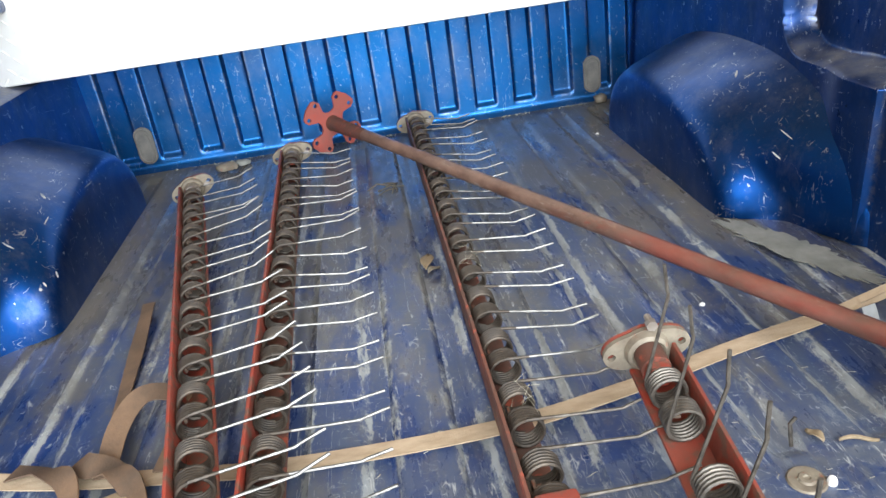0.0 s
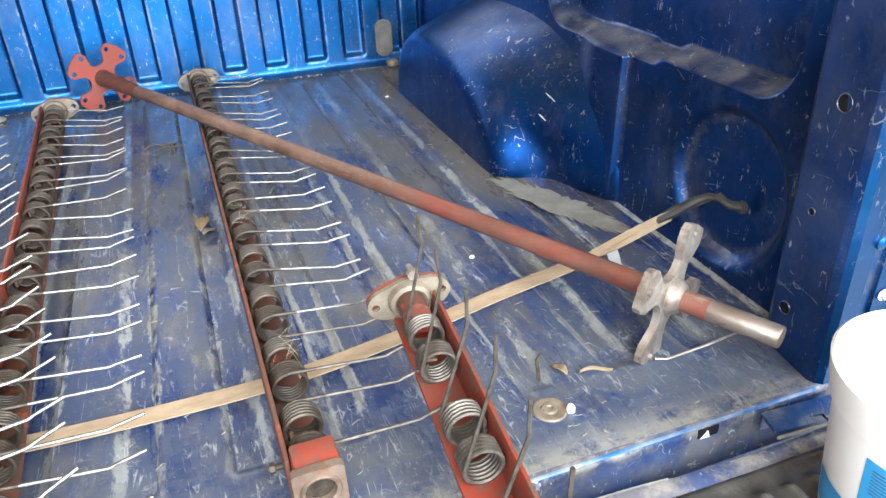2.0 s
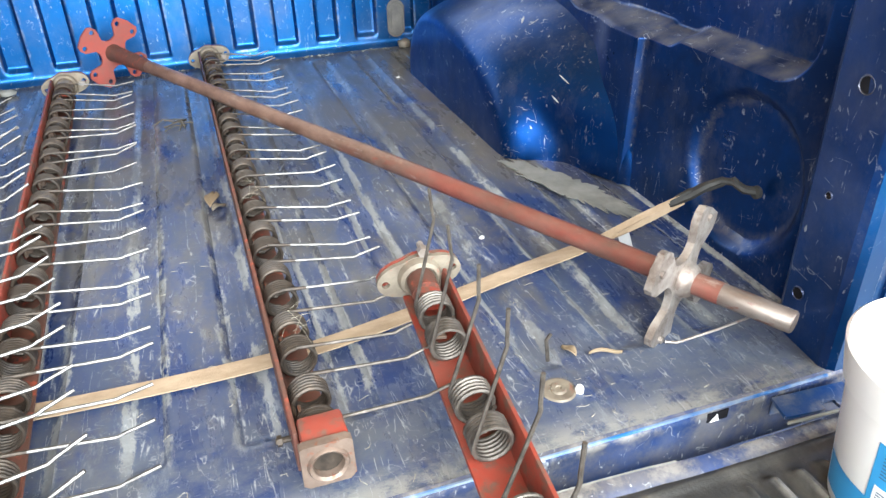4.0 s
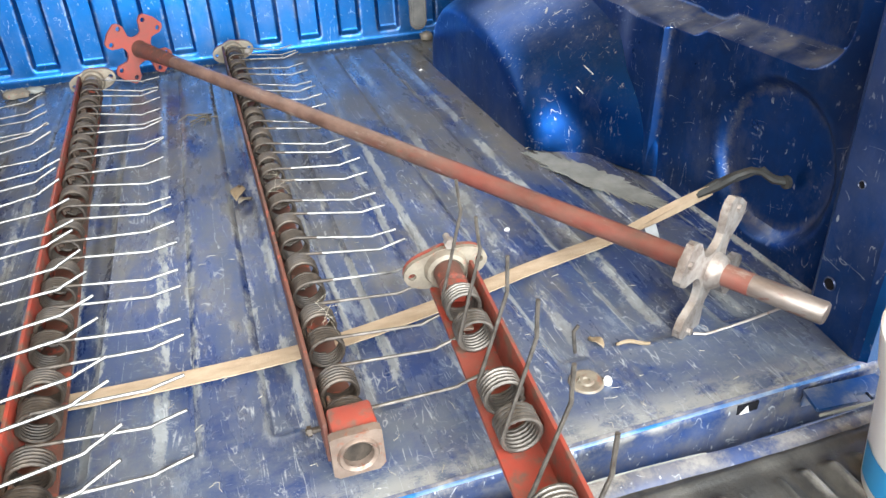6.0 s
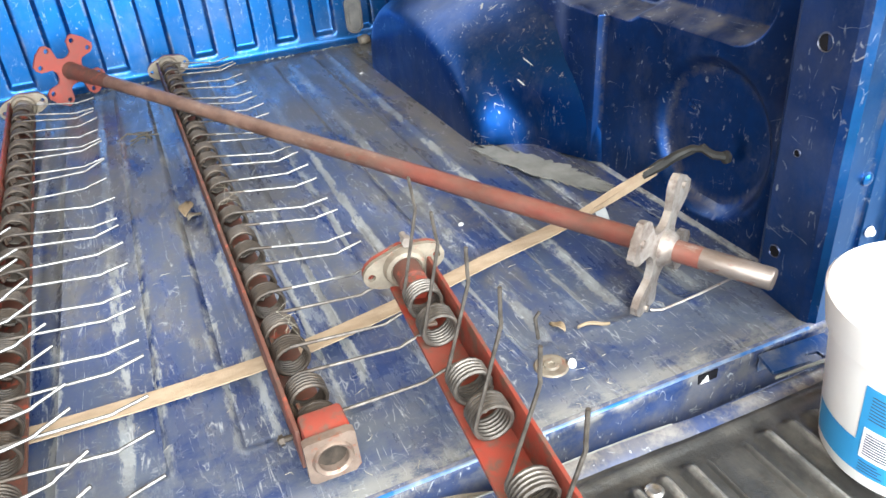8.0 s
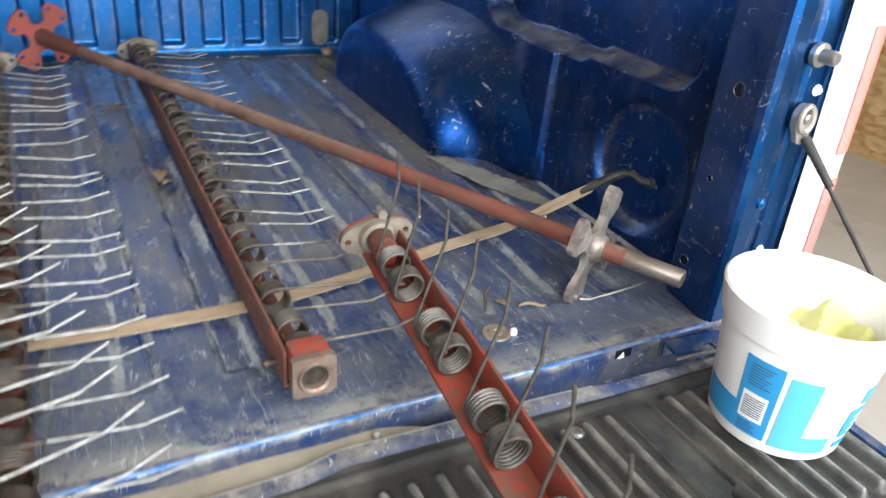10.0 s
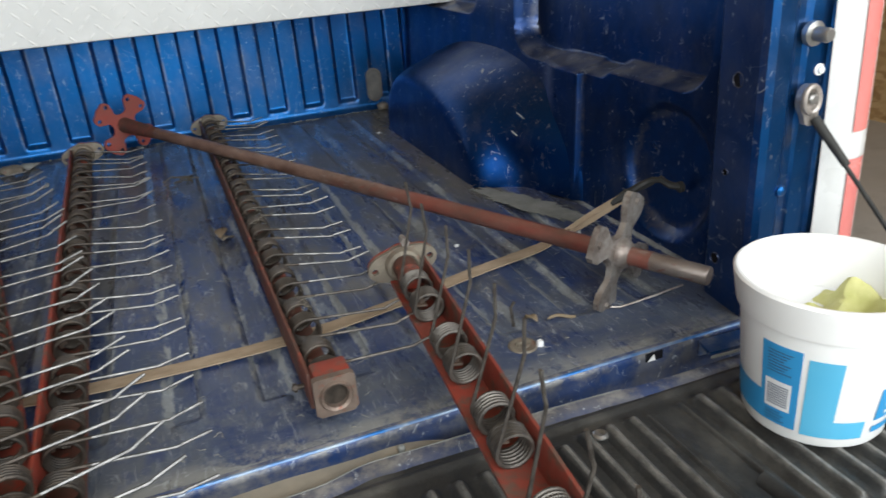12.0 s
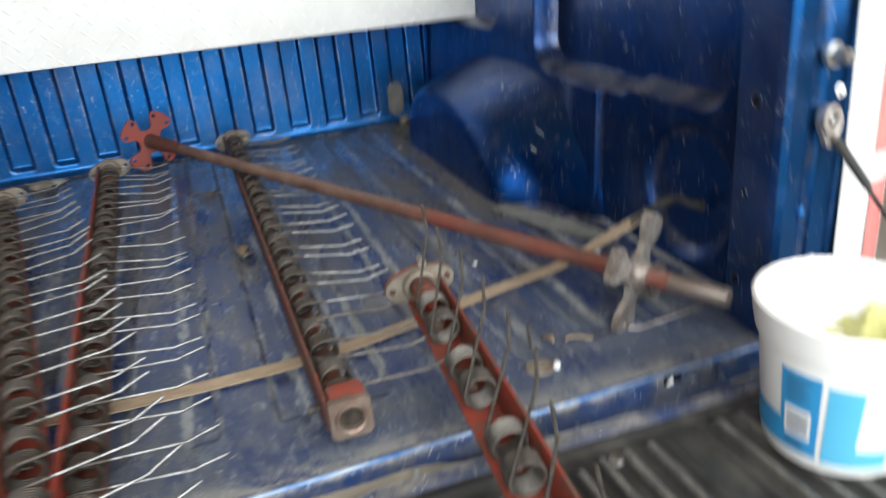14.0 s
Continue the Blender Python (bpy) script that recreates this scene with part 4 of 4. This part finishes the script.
A, B = Vector((-0.105, 1.372, 0.085)), Vector((0.609, 0.013, 0.066))
axd = (B - A).normalized()
yaw = math.degrees(math.atan2(axd.x, -axd.y))
tilt = math.degrees(math.asin(-axd.z))
AX = Matrix.Translation(A) @ pose(0, 0, 0, 0, 0, yaw) @ pose(0, 0, 0, tilt, 0, 0)   # local -y runs along the shaft
LEN = (B - A).length
axle = thing("reel_axle", AX, "rusty red reel shaft with star plates lying across the bars", "axle")
holes = []
for q in range(4):
    c = q * math.pi / 2 + math.pi / 4
    for da in (-0.30, 0.30):
        holes.append((0.080 * 0.82 * math.cos(c + da), 0.080 * 0.82 * math.sin(c + da), 0.0055))
part("star_plate", Geo().plate(star_outline(), 0.006, holes, m=pose(0, 0.004, 0, 90, 0, 0) @ pose(0, 0, 0, 0, 0, 8)), STAR_RED, axle, "flat red four-lobed star plate with bolt holes", angle=30)
g = Geo().tube([(0, -0.002, 0), (0, -0.012, 0), (0, -0.06, 0), (0, -0.14, 0), (0, -0.165, 0)], [0.0200, 0.0182, 0.0172, 0.0152, 0.0136], 24)
part("sleeve", g, RUST, axle, "rusty sleeve")
HUB = LEN - 0.130
g = Geo().tube([(0, -y, 0) for y in steps(0.15, HUB + 0.05, 12)], 0.0134, 24)
part("shaft", g, SHAFT, axle, "red painted shaft, rubbed brown and rusty at its far half")
part("stub", Geo().tube([(0, -HUB - 0.045, 0), (0, -LEN + 0.002, 0), (0, -LEN, 0)], [0.0130, 0.0130, 0.0116], 24), STUB, axle, "bare steel shaft end")


SPIN = pose(0, -HUB, 0, 90, 0, 0) @ pose(0, 0, 0, 0, 0, 15)
part("hub_plate", Geo().plate(star_outline(0.088, 0.80, 0.30), 0.009, m=SPIN @ pose(0, 0, -0.0045)), HUBSTEEL, axle, "worn bare steel four-lobed hub plate", angle=30)
for q in range(4):
    c = q * math.pi / 2 + math.pi / 4
    hx, hy = 0.076 * math.cos(c), 0.076 * math.sin(c)
    part("hub_bolt", Geo().tube([(hx, hy, -0.008), (hx, hy, 0.008)], 0.0046, 6, m=SPIN), HUBSTEEL, axle)
part("hub_ring", Geo().lathe([(0.0132, -0.020), (0.018, -0.018), (0.023, -0.008), (0.023, 0.008), (0.018, 0.016), (0.0132, 0.019)], 24, m=pose(0, -HUB, 0, 90, 0, 0)), HUBSTEEL, axle)


# ---- straps ----
def ribbon(pts, w, t=0.0016, twist=None):
    """Webbing along a path: width w, flat to the ground unless twisted (degrees at each point)."""
    P = [Vector(p) for p in pts]
    # smooth the path
    fine, tw = [], []
    twist = twist or [0] * len(P)
    for i in range(len(P) - 1):
        p0, p1, p2, p3 = P[max(i - 1, 0)], P[i], P[i + 1], P[min(i + 2, len(P) - 1)]
        for k in range(8):
            u = k / 8
            fine.append(0.5 * ((2 * p1) + (p2 - p0) * u + (2 * p0 - 5 * p1 + 4 * p2 - p3) * u * u + (3 * p1 - p0 - 3 * p2 + p3) * u ** 3))
            tw.append(twist[i] + (twist[i + 1] - twist[i]) * u)
    fine.append(P[-1])
    tw.append(twist[-1])
    verts, faces = [], []
    for i, p in enumerate(fine):
        d = (fine[min(i + 1, len(fine) - 1)] - fine[max(i - 1, 0)]).normalized()
        side = d.cross(Vector((0, 0, 1)))
        side = side.normalized() if side.length > 1e-3 else Vector((1, 0, 0))
        side = Matrix.Rotation(radians(tw[i]), 3, d) @ side
        up = side.cross(d)
        wob = 1 + 0.03 * noise.noise(p * 40)
        for a, b in ((-1, -1), (1, -1), (1, 1), (-1, 1)):
            verts.append(p + side * (a * w / 2 * wob) + up * (b * t / 2))
    for i in range(len(fine) - 1):
        for s in range(4):
            u = (s + 1) % 4
            faces.append((i * 4 + s, i * 4 + u, (i + 1) * 4 + u, (i + 1) * 4 + s))
    faces += [(3, 2, 1, 0), tuple(len(verts) - 4 + k for k in range(4))]
    return Geo().put(verts, faces)


strap = thing("lashing_strap", pose(0, 0, 0), "worn tan webbing strap stretched flat across the floor under the bars", "strap")
part("webbing", ribbon([(-0.66, 0.335, 0.02), (-0.48, 0.290, 0.003), (-0.29, 0.252, 0.002), (-0.14, 0.234, 0.001), (0.09, 0.233, 0.001), (0.26, 0.262, 0.001), (0.40, 0.297, 0.002), (0.52, 0.322, 0.003), (0.560, 0.312, 0.020)], 0.026), STRAP, strap)
part("twisted_end", ribbon([(0.548, 0.318, 0.013), (0.585, 0.304, 0.035), (0.622, 0.290, 0.059), (0.655, 0.277, 0.080)], 0.017, 0.002, [0, 30, 75, 100]), STRAP, strap, "twisted frayed tan webbing")
part("twisted_end", ribbon([(0.575, 0.306, 0.032), (0.615, 0.294, 0.058), (0.642, 0.283, 0.074), (0.662, 0.274, 0.086)], 0.008, 0.002, [20, 40, 80, 60]), STRAP, strap, "twisted frayed tan webbing")
for q, w in ((0.0, 0.0062), (0.005, 0.0042)):
    part("hook", Geo().tube([(0.640, 0.284, 0.071 + q), (0.662, 0.275, 0.086 + q), (0.684, 0.266, 0.101 - q), (0.697, 0.256, 0.110 - q), (0.704, 0.243, 0.112 + q), (0.712, 0.230, 0.106), (0.728, 0.222, 0.103)], [w * 0.7, w * 1.25, w * 1.05, w * 0.9, w * 0.8, w, w * 0.9], 8), RUBBER, strap, "black wrapped metal hook")
part("hook_eye", Geo().lathe([(0.004, 0), (0.009, 0.001), (0.009, 0.006), (0.004, 0.007)], 16, m=pose(0.729, 0.222, 0.103, 0, -90, 0)), RUBBER, strap)
part("tag", ribbon([(0.583, 0.306, 0.034), (0.588, 0.302, 0.018), (0.592, 0.298, 0.001)], 0.016, 0.0008, [80, 85, 90]), TAGCLOTH, strap, "white strap tag")

strap2 = thing("old_strap", pose(0, 0, 0), "crumpled brown webbing strap heaped beside the bars", "strap")
part("long_tail", ribbon([(-0.425, 0.690, 0.012), (-0.418, 0.640, 0.014), (-0.408, 0.54, 0.012), (-0.398, 0.43, 0.010), (-0.385, 0.33, 0.012), (-0.380, 0.26, 0.020)], 0.021, 0.002, [0, 10, -8, 15, 0, 20]), STRAP_OLD, strap2)
part("loop", ribbon([(-0.375, 0.26, 0.012), (-0.372, 0.325, 0.030), (-0.350, 0.362, 0.046), (-0.318, 0.362, 0.048), (-0.292, 0.345, 0.038), (-0.295, 0.300, 0.020), (-0.305, 0.25, 0.014)], 0.026, 0.002, [0, 20, 30, 10, -10, -20, 0]), STRAP_OLD, strap2)
part("wrap", ribbon([(-0.420, 0.30, 0.010), (-0.395, 0.275, 0.022), (-0.36, 0.258, 0.024), (-0.335, 0.230, 0.012), (-0.325, 0.19, 0.006)], 0.030, 0.002, [10, 40, -20, 30, 0]), STRAP_OLD, strap2)
part("tail", ribbon([(-0.50, 0.305, 0.008), (-0.455, 0.288, 0.016), (-0.42, 0.262, 0.020), (-0.402, 0.22, 0.010), (-0.396, 0.17, 0.004)], 0.028, 0.002, [0, -30, 20, 40, 0]), STRAP_OLD, strap2)

# ---- bucket ----
bk = thing("bucket", pose(0.604, -0.168, -0.0175), "white plastic bucket with blue printed label standing on the tailgate", "bucket")
RB, RT, HB_K = 0.073, 0.090, 0.172


def wall_r(z):
    return RB + (RT - RB) * z / HB_K


prof = [(0, 0.002), (RB - 0.010, 0.002), (RB - 0.008, 0.0), (RB - 0.002, 0.0005), (RB, 0.004), (wall_r(0.132), 0.132), (wall_r(0.134) + 0.004, 0.134), (wall_r(0.15) + 0.0055, 0.150), (RT + 0.006, 0.166), (RT + 0.0065, 0.170),
        (RT + 0.004, 0.1725), (RT, 0.172), (RT - 0.003, 0.168), (RB - 0.002, 0.008), (0, 0.006)]
part("shell", Geo().lathe(prof, 64), BUCKET, bk, "white plastic shell")


def wrap(a0, a1, z0, z1, off):
    n = max(2, int(abs(a1 - a0) / 4))
    return Geo().grid(lambda a, z: ((wall_r(z) + off) * math.cos(radians(a)), (wall_r(z) + off) * math.sin(radians(a)), z), steps(a0, a1, n), steps(z0, z1, 4), False)


V = 218   # the side that faces the camera
part("label_panel", wrap(V - 37, V - 8, 0.016, 0.116, 0.0006), LABEL_BLUE, bk, "mid blue label panel")
part("label_panel", wrap(V - 78, V - 37, 0.016, 0.052, 0.0006), LABEL_BLUE, bk, "mid blue label panel")
part("label_panel", wrap(V - 4, V + 18, 0.014, 0.110, 0.0006), LABEL_CYAN, bk, "light blue label panel")
part("label_panel", wrap(V + 18, V + 42, 0.014, 0.036, 0.0006), LABEL_CYAN, bk, "light blue label panel")
part("label_panel", wrap(V + 50, V + 76, 0.034, 0.074, 0.0006), LABEL_BLUE, bk, "mid blue label panel")
part("label_panel", wrap(V + 56, V + 72, 0.080, 0.102, 0.0006), LABEL_BLUE, bk, "mid blue label panel")
part("label_panel", wrap(V + 50, V + 74, 0.018, 0.026, 0.0006), LABEL_BLUE, bk, "mid blue label panel")
part("barcode", wrap(V - 33, V - 13, 0.036, 0.072, 0.0011), LABEL_WHITE, bk, "white barcode field")
for i in range(9):
    z = 0.041 + i * 0.003
    part("bar", wrap(V - 31, V - 15, z, z + 0.0014, 0.0015), INK, bk)
for i in range(8):
    z = 0.082 + i * 0.0036
    part("text_line", wrap(V - 32, V - 14 - (i * 5) % 7, z, z + 0.0012, 0.0011), INK, bk)
for i in range(4):
    z = 0.020 + i * 0.0035
    part("text_line", wrap(V - 32, V - 16 - (i * 3) % 5, z, z + 0.0012, 0.0011), INK, bk)
for i in range(3):
    z = 0.040 + i * 0.010
    part("text_line", wrap(V + 58, V + 72, z, z + 0.004, 0.0011), LABEL_WHITE, bk)

# yellow-green rag heaped in the bucket
g = Geo()


def rag(u, v):
    r = 0.050 * u
    h = 0.034 * (1 - u ** 1.6) + 0.030 * noise.noise(Vector((r * 40 * math.cos(v), r * 40 * math.sin(v), 3.0)))
    return (r * 1.15 * math.cos(v), r * math.sin(v), 0.112 + h)


g.grid(rag, steps(0.0, 1.0, 10), steps(0, 2 * math.pi, 28))
solid("rag", g, LIME, "crumpled yellow-green rag inside the white bucket", "rag", m=pose(0.632, -0.176, -0.022))
g = Geo().lathe([(0, 0.006), (RB - 0.003, 0.008), (wall_r(0.11) - 0.006, 0.112), (0, 0.113)], 40)
solid("bucket_filling", g, LABEL_WHITE, "white packing inside the bucket under the rag", "packing", m=pose(0.604, -0.168, -0.0165))

# ---- tools on the tailgate ----
jack = thing("bellows_strut", pose(0, 0, 0), "grey steel strut with black rubber bellows on the tailgate", "strut")
p0, p1, p2 = Vector((0.464, -0.296, -0.002)), Vector((0.464, -0.366, 0.004)), Vector((0.384, -0.530, 0.014))
n = 26
part("bellows", Geo().tube([p0.lerp(p1, i / n) for i in range(n + 1)], [0.0095 + 0.006 * i / n + 0.0022 * math.sin(i * 1.75) for i in range(n + 1)], 18), RUBBER, jack, "black ribbed rubber bellows")
part("rod", Geo().tube([p0.lerp(p1, -0.75), p0.lerp(p1, 0.05)], 0.009, 12), RUBBER, jack)


def housing(k, a):
    """Rounded-square casting that widens away from the bellows."""
    u, half, sq = ((0.0, 0.017, 1.0), (0.04, 0.024, 1.0), (0.16, 0.030, 0.8), (0.45, 0.036, 0.6), (0.80, 0.040, 0.5), (1.0, 0.041, 0.5))[k]
    c, q = math.cos(a), math.sin(a)
    e = sq
    d = (p2 - p1).normalized()
    side = d.cross(Vector((0, 0, 1))).normalized()
    up = side.cross(d)
    p = p1.lerp(p2, u)
    return p + side * (half * math.copysign(abs(c) ** e, c)) + up * (half * 0.8 * math.copysign(abs(q) ** e, q)) + Vector((0, 0, 0.010 * u))


body = part("housing", Geo().grid(housing, list(range(6)), steps(0, 2 * math.pi, 36)), WORN_YELLOW, jack, "grey cast housing with worn yellow paint")
pd = (p2 - p1).normalized()
PM = Matrix.Translation(p2 + Vector((0, 0, 0.010))) @ pd.to_track_quat("Z", "Y").to_matrix().to_4x4()
part("end_flange", Geo().box((0.094, 0.072, 0.016), (0, 0, 0.004), 0.005, m=PM), GREYSTEEL, jack, "bright machined end flange")
for ex, ey in ((-0.036, -0.026), (-0.036, 0.026), (0.036, -0.026), (0.036, 0.026)):
    part("flange_bolt", Geo().tube([(ex, ey, -0.010), (ex, ey, -0.002)], 0.0058, 6, m=PM), RUBBER, body)

lever = thing("ball_lever", pose(0, 0, 0), "yellow ball knob on a dark steel lever lying on the tailgate", "lever")
bc = Vector((0.365, -0.408, 0.010))
g = Geo().lathe([(0.0215 * math.sin(a), -0.0215 * math.cos(a)) for a in steps(0, math.pi, 18)], 28, m=Matrix.Translation(bc))
g.tube([bc + Vector((-0.010, 0.002, 0)), bc + Vector((-0.031, 0.004, -0.003))], [0.0195, 0.0170], 24)
part("knob", g, YELLOW, lever, "glossy yellow plastic ball knob")
part("rod", Geo().tube([bc + Vector((-0.029, 0.004, -0.003)), bc + Vector((-0.13, 0.014, -0.005))], 0.0150, 20), SPRING, lever, "dark steel rod")

hose = solid("hose", Geo().tube([(0.742 + 0.010 * math.sin(3 * u), -0.165 - 0.075 * math.sin(2.2 * u), 0.05 - 0.80 * u + 0.0) if u < 0.99 else (0.76, -0.22, GZ + 0.006) for u in steps(0, 0.99, 24)] + [(0.80, -0.16, GZ + 0.006), (1.1, 0.1, GZ + 0.006)], 0.0042, 10), RUSTHOSE, "thin red-brown hose hanging beside the tailgate to the floor", "hose")

# ---- small things on the floor ----
bolt = thing("floor_bolt", pose(0.367, 0.074, -0.002), "round worn bolt head with washer in the load floor", "bolt")
part("washer", Geo().lathe([(0.0, 0.0012), (0.010, 0.0010), (0.015, 0.0022), (0.018, 0.0018), (0.0195, 0.0)], 28), FLANGE, bolt)
part("head", Geo().lathe([(0.0, 0.0022), (0.003, 0.0024), (0.0038, 0.0038), (0.0075, 0.0036), (0.0090, 0.0012)], 24), FLANGE, bolt)
g = Geo().lathe([(0.0048, 0), (0.005, 0.005), (0.0034, 0.008), (0, 0.0084)], 7)
solid("plastic_plug", g, LABEL_WHITE, "small white plastic plug beside the floor bolt", "plug", m=pose(0.387, 0.064, -0.002))


def pebble(name, at, s, mat, label, seed, kind="stone"):
    bm = bmesh.new()
    bmesh.ops.create_icosphere(bm, subdivisions=2, radius=1)
    gg = Geo()
    for v in bm.verts:
        v.co *= 1 + 0.28 * noise.noise(v.co * 1.6 + Vector((seed * 3.1, 0, 0)))
    gg.put([(v.co.x * s[0], v.co.y * s[1], v.co.z * s[2] + s[2] * 0.8) for v in bm.verts], [[v.index for v in f.verts] for f in bm.faces])
    bm.free()
    return solid(name, gg, mat, label, kind, m=pose(*at))


pebble("stone", (0.618, 1.470, -0.003), (0.020, 0.016, 0.013), FLANGE, "pale round stone by the rubber plug", 1)
pebble("dirt_clod", (-0.395, 1.405, -0.003), (0.032, 0.018, 0.012), FLANGE, "pale crumbled dirt clod by the headboard", 2, "dirt")
pebble("dirt_clod", (-0.36, 1.43, -0.003), (0.022, 0.014, 0.009), GREYDIRT, "grey dirt clod by the headboard", 3, "dirt")
pebble("stone", (0.525, 1.215, -0.006), (0.005, 0.004, 0.003), LABEL_WHITE, "tiny white stone on the floor", 4)
pebble("stone", (0.416, 0.412, -0.004), (0.0042, 0.0035, 0.003), LABEL_WHITE, "tiny white stone on the floor", 5)


def leaf(at, l, w, rz, mat, label, name="dry_leaf", cat="leaf"):
    us, vs = steps(0, 1, 8), steps(-1, 1, 4)
    gg = Geo().grid(lambda u, v: ((u - 0.5) * l, v * w * math.sin(math.pi * min(max(u, 0.02), 0.98)) ** 0.8, 0.002 + 0.004 * v * v + 0.003 * math.sin(5 * u)), us, vs)
    ob = solid(name, gg, mat, label, cat, m=pose(*at, 0, 0, rz))
    ob.modifiers.new("thickness", "SOLIDIFY").thickness = 0.0006
    return ob


leaf((0.408, 0.128, -0.002), 0.024, 0.0055, 105, DRYLEAF, "dry tan leaf on the floor")
leaf((0.446, 0.110, -0.002), 0.040, 0.0012, -12, DRYLEAF, "dry straw sliver on the floor")
leaf((0.050, 0.690, -0.002), 0.060, 0.012, 80, DRYLEAF, "pale dry leaf scrap on the floor")
leaf((0.058, 0.655, -0.002), 0.028, 0.007, 40, FLANGE, "pale scrap on the floor")
g = Geo().tube([(0.376, 0.118, 0.002), (0.374, 0.121, 0.030), (0.379, 0.120, 0.038)], 0.0022, 6)
solid("wire_stub", g, SPRING, "short bent wire stub standing on the floor", "wire")
g = Geo().tube([(0.520, 0.102, 0.001), (0.532, 0.096, 0.001), (0.59, 0.099, 0.002), (0.645, 0.105, 0.003)], 0.0017, 6)
solid("wire_rod", g, BARE, "thin bare wire rod lying under the shaft end", "wire")

rnd = random.Random(5)
g = Geo()
for i in range(8):
    a = rnd.uniform(0, math.pi * 2)
    p = Vector((0.005 + rnd.gauss(0, 0.010), 1.075 + rnd.gauss(0, 0.018), 0.0))
    q = Vector((math.cos(a), math.sin(a), 0)) * rnd.uniform(0.012, 0.030)
    g.tube([p - q, p + Vector((0, 0, rnd.uniform(0.004, 0.012))), p + q + Vector((0, 0, rnd.uniform(0, 0.008)))], 0.0014, 5)
solid("dry_grass", g, mottled("dry_grass_stalks", (0.10, 0.085, 0.06), (0.05, 0.042, 0.03), 40, (0.8, 0.95), 0, 0), "small tangle of dry grass stalks on the floor", "grass", kind="stuff")
# straw caught on the bars and scattered chaff
g = Geo()
for i in range(18):
    cx, cy = rnd.choice(((0.118, 0.205), (0.118, 0.225), (0.12, 0.56), (0.10, 0.545)))
    a = rnd.uniform(0, math.pi * 2)
    p = Vector((cx + rnd.gauss(0, 0.010), cy + rnd.gauss(0, 0.008), 0.062 + rnd.gauss(0, 0.006)))
    q = Vector((math.cos(a), math.sin(a), rnd.uniform(-0.4, 0.4))) * rnd.uniform(0.008, 0.020)
    g.tube([p - q, p + Vector((0, 0, 0.002)), p + q], 0.00022, 4)
for i in range(110):
    x, y = rnd.uniform(-0.1, 0.62), rnd.uniform(0.02, 1.4) ** 1.0 * rnd.uniform(0.05, 1)
    a = rnd.uniform(0, math.pi * 2)
    q = Vector((math.cos(a), math.sin(a), 0)) * rnd.uniform(0.002, 0.007)
    p = Vector((x, y, 0.0012))
    g.tube([p - q, p + Vector((rnd.uniform(-.003, .003), rnd.uniform(-.003, .003), 0.001)), p + q], 0.0003, 4)
solid("straw", g, mottled("pale_straw", (0.36, 0.34, 0.28), (0.25, 0.23, 0.18), 40, (0.7, 0.9), 0, 0), "thin pale straw and chaff scattered over the floor", "straw", kind="stuff")

# grey putty patch by the wheel arch
g = Geo()


def rim_r(a, k):
    return 1 + 0.22 * noise.noise(Vector((math.cos(a) * 3, math.sin(a) * 3, k))) + 0.34 * noise.noise(Vector((math.cos(a) * 13, math.sin(a) * 13, k))) + 0.16 * noise.noise(Vector((math.cos(a) * 40, math.sin(a) * 40, k)))


rim = [(0.031 * math.cos(a) * rim_r(a, 7), 0.138 * math.sin(a) * rim_r(a, 7)) for a in steps(0, 2 * math.pi * 159 / 160, 159)]
g.plate(rim, 0.0012)
solid("dirt_patch", g, GREYDIRT, "flat grey dried dirt patch by the wheel arch", "dirt", m=pose(0.615, 0.515, -0.001, 0, 0, 21))
# cardboard by the tailgate
g = Geo().box((0.20, 0.36, 0.006), (0, 0, 0), 0.002)
solid("cardboard", g, CARD, "piece of tan cardboard beside the bars", "cardboard", m=pose(-0.372, 0.045, 0.005, 0, 0, 17))

# crumbs of dirt gathered along the foot of the headboard
rnd = random.Random(11)
g = Geo()
for i in range(170):
    p = Vector((rnd.uniform(-0.60, 0.60), 1.486 - abs(rnd.gauss(0, 0.007)), 0.0))
    w, h = rnd.uniform(0.0015, 0.0055), rnd.uniform(-0.002, 0.0015)
    ring = [(p.x + w * rnd.uniform(0.5, 1.4) * math.cos(a), p.y + 0.7 * w * rnd.uniform(0.5, 1.4) * math.sin(a), -0.005) for a in steps(0, 2 * math.pi * 5 / 6, 5)]
    g.put(ring + [(p.x, p.y, h)], [(k, (k + 1) % 6, 6) for k in range(6)])
solid("dirt_crumbs", g, GREYDIRT, "pale dirt crumbs along the foot of the headboard", "dirt", kind="stuff")
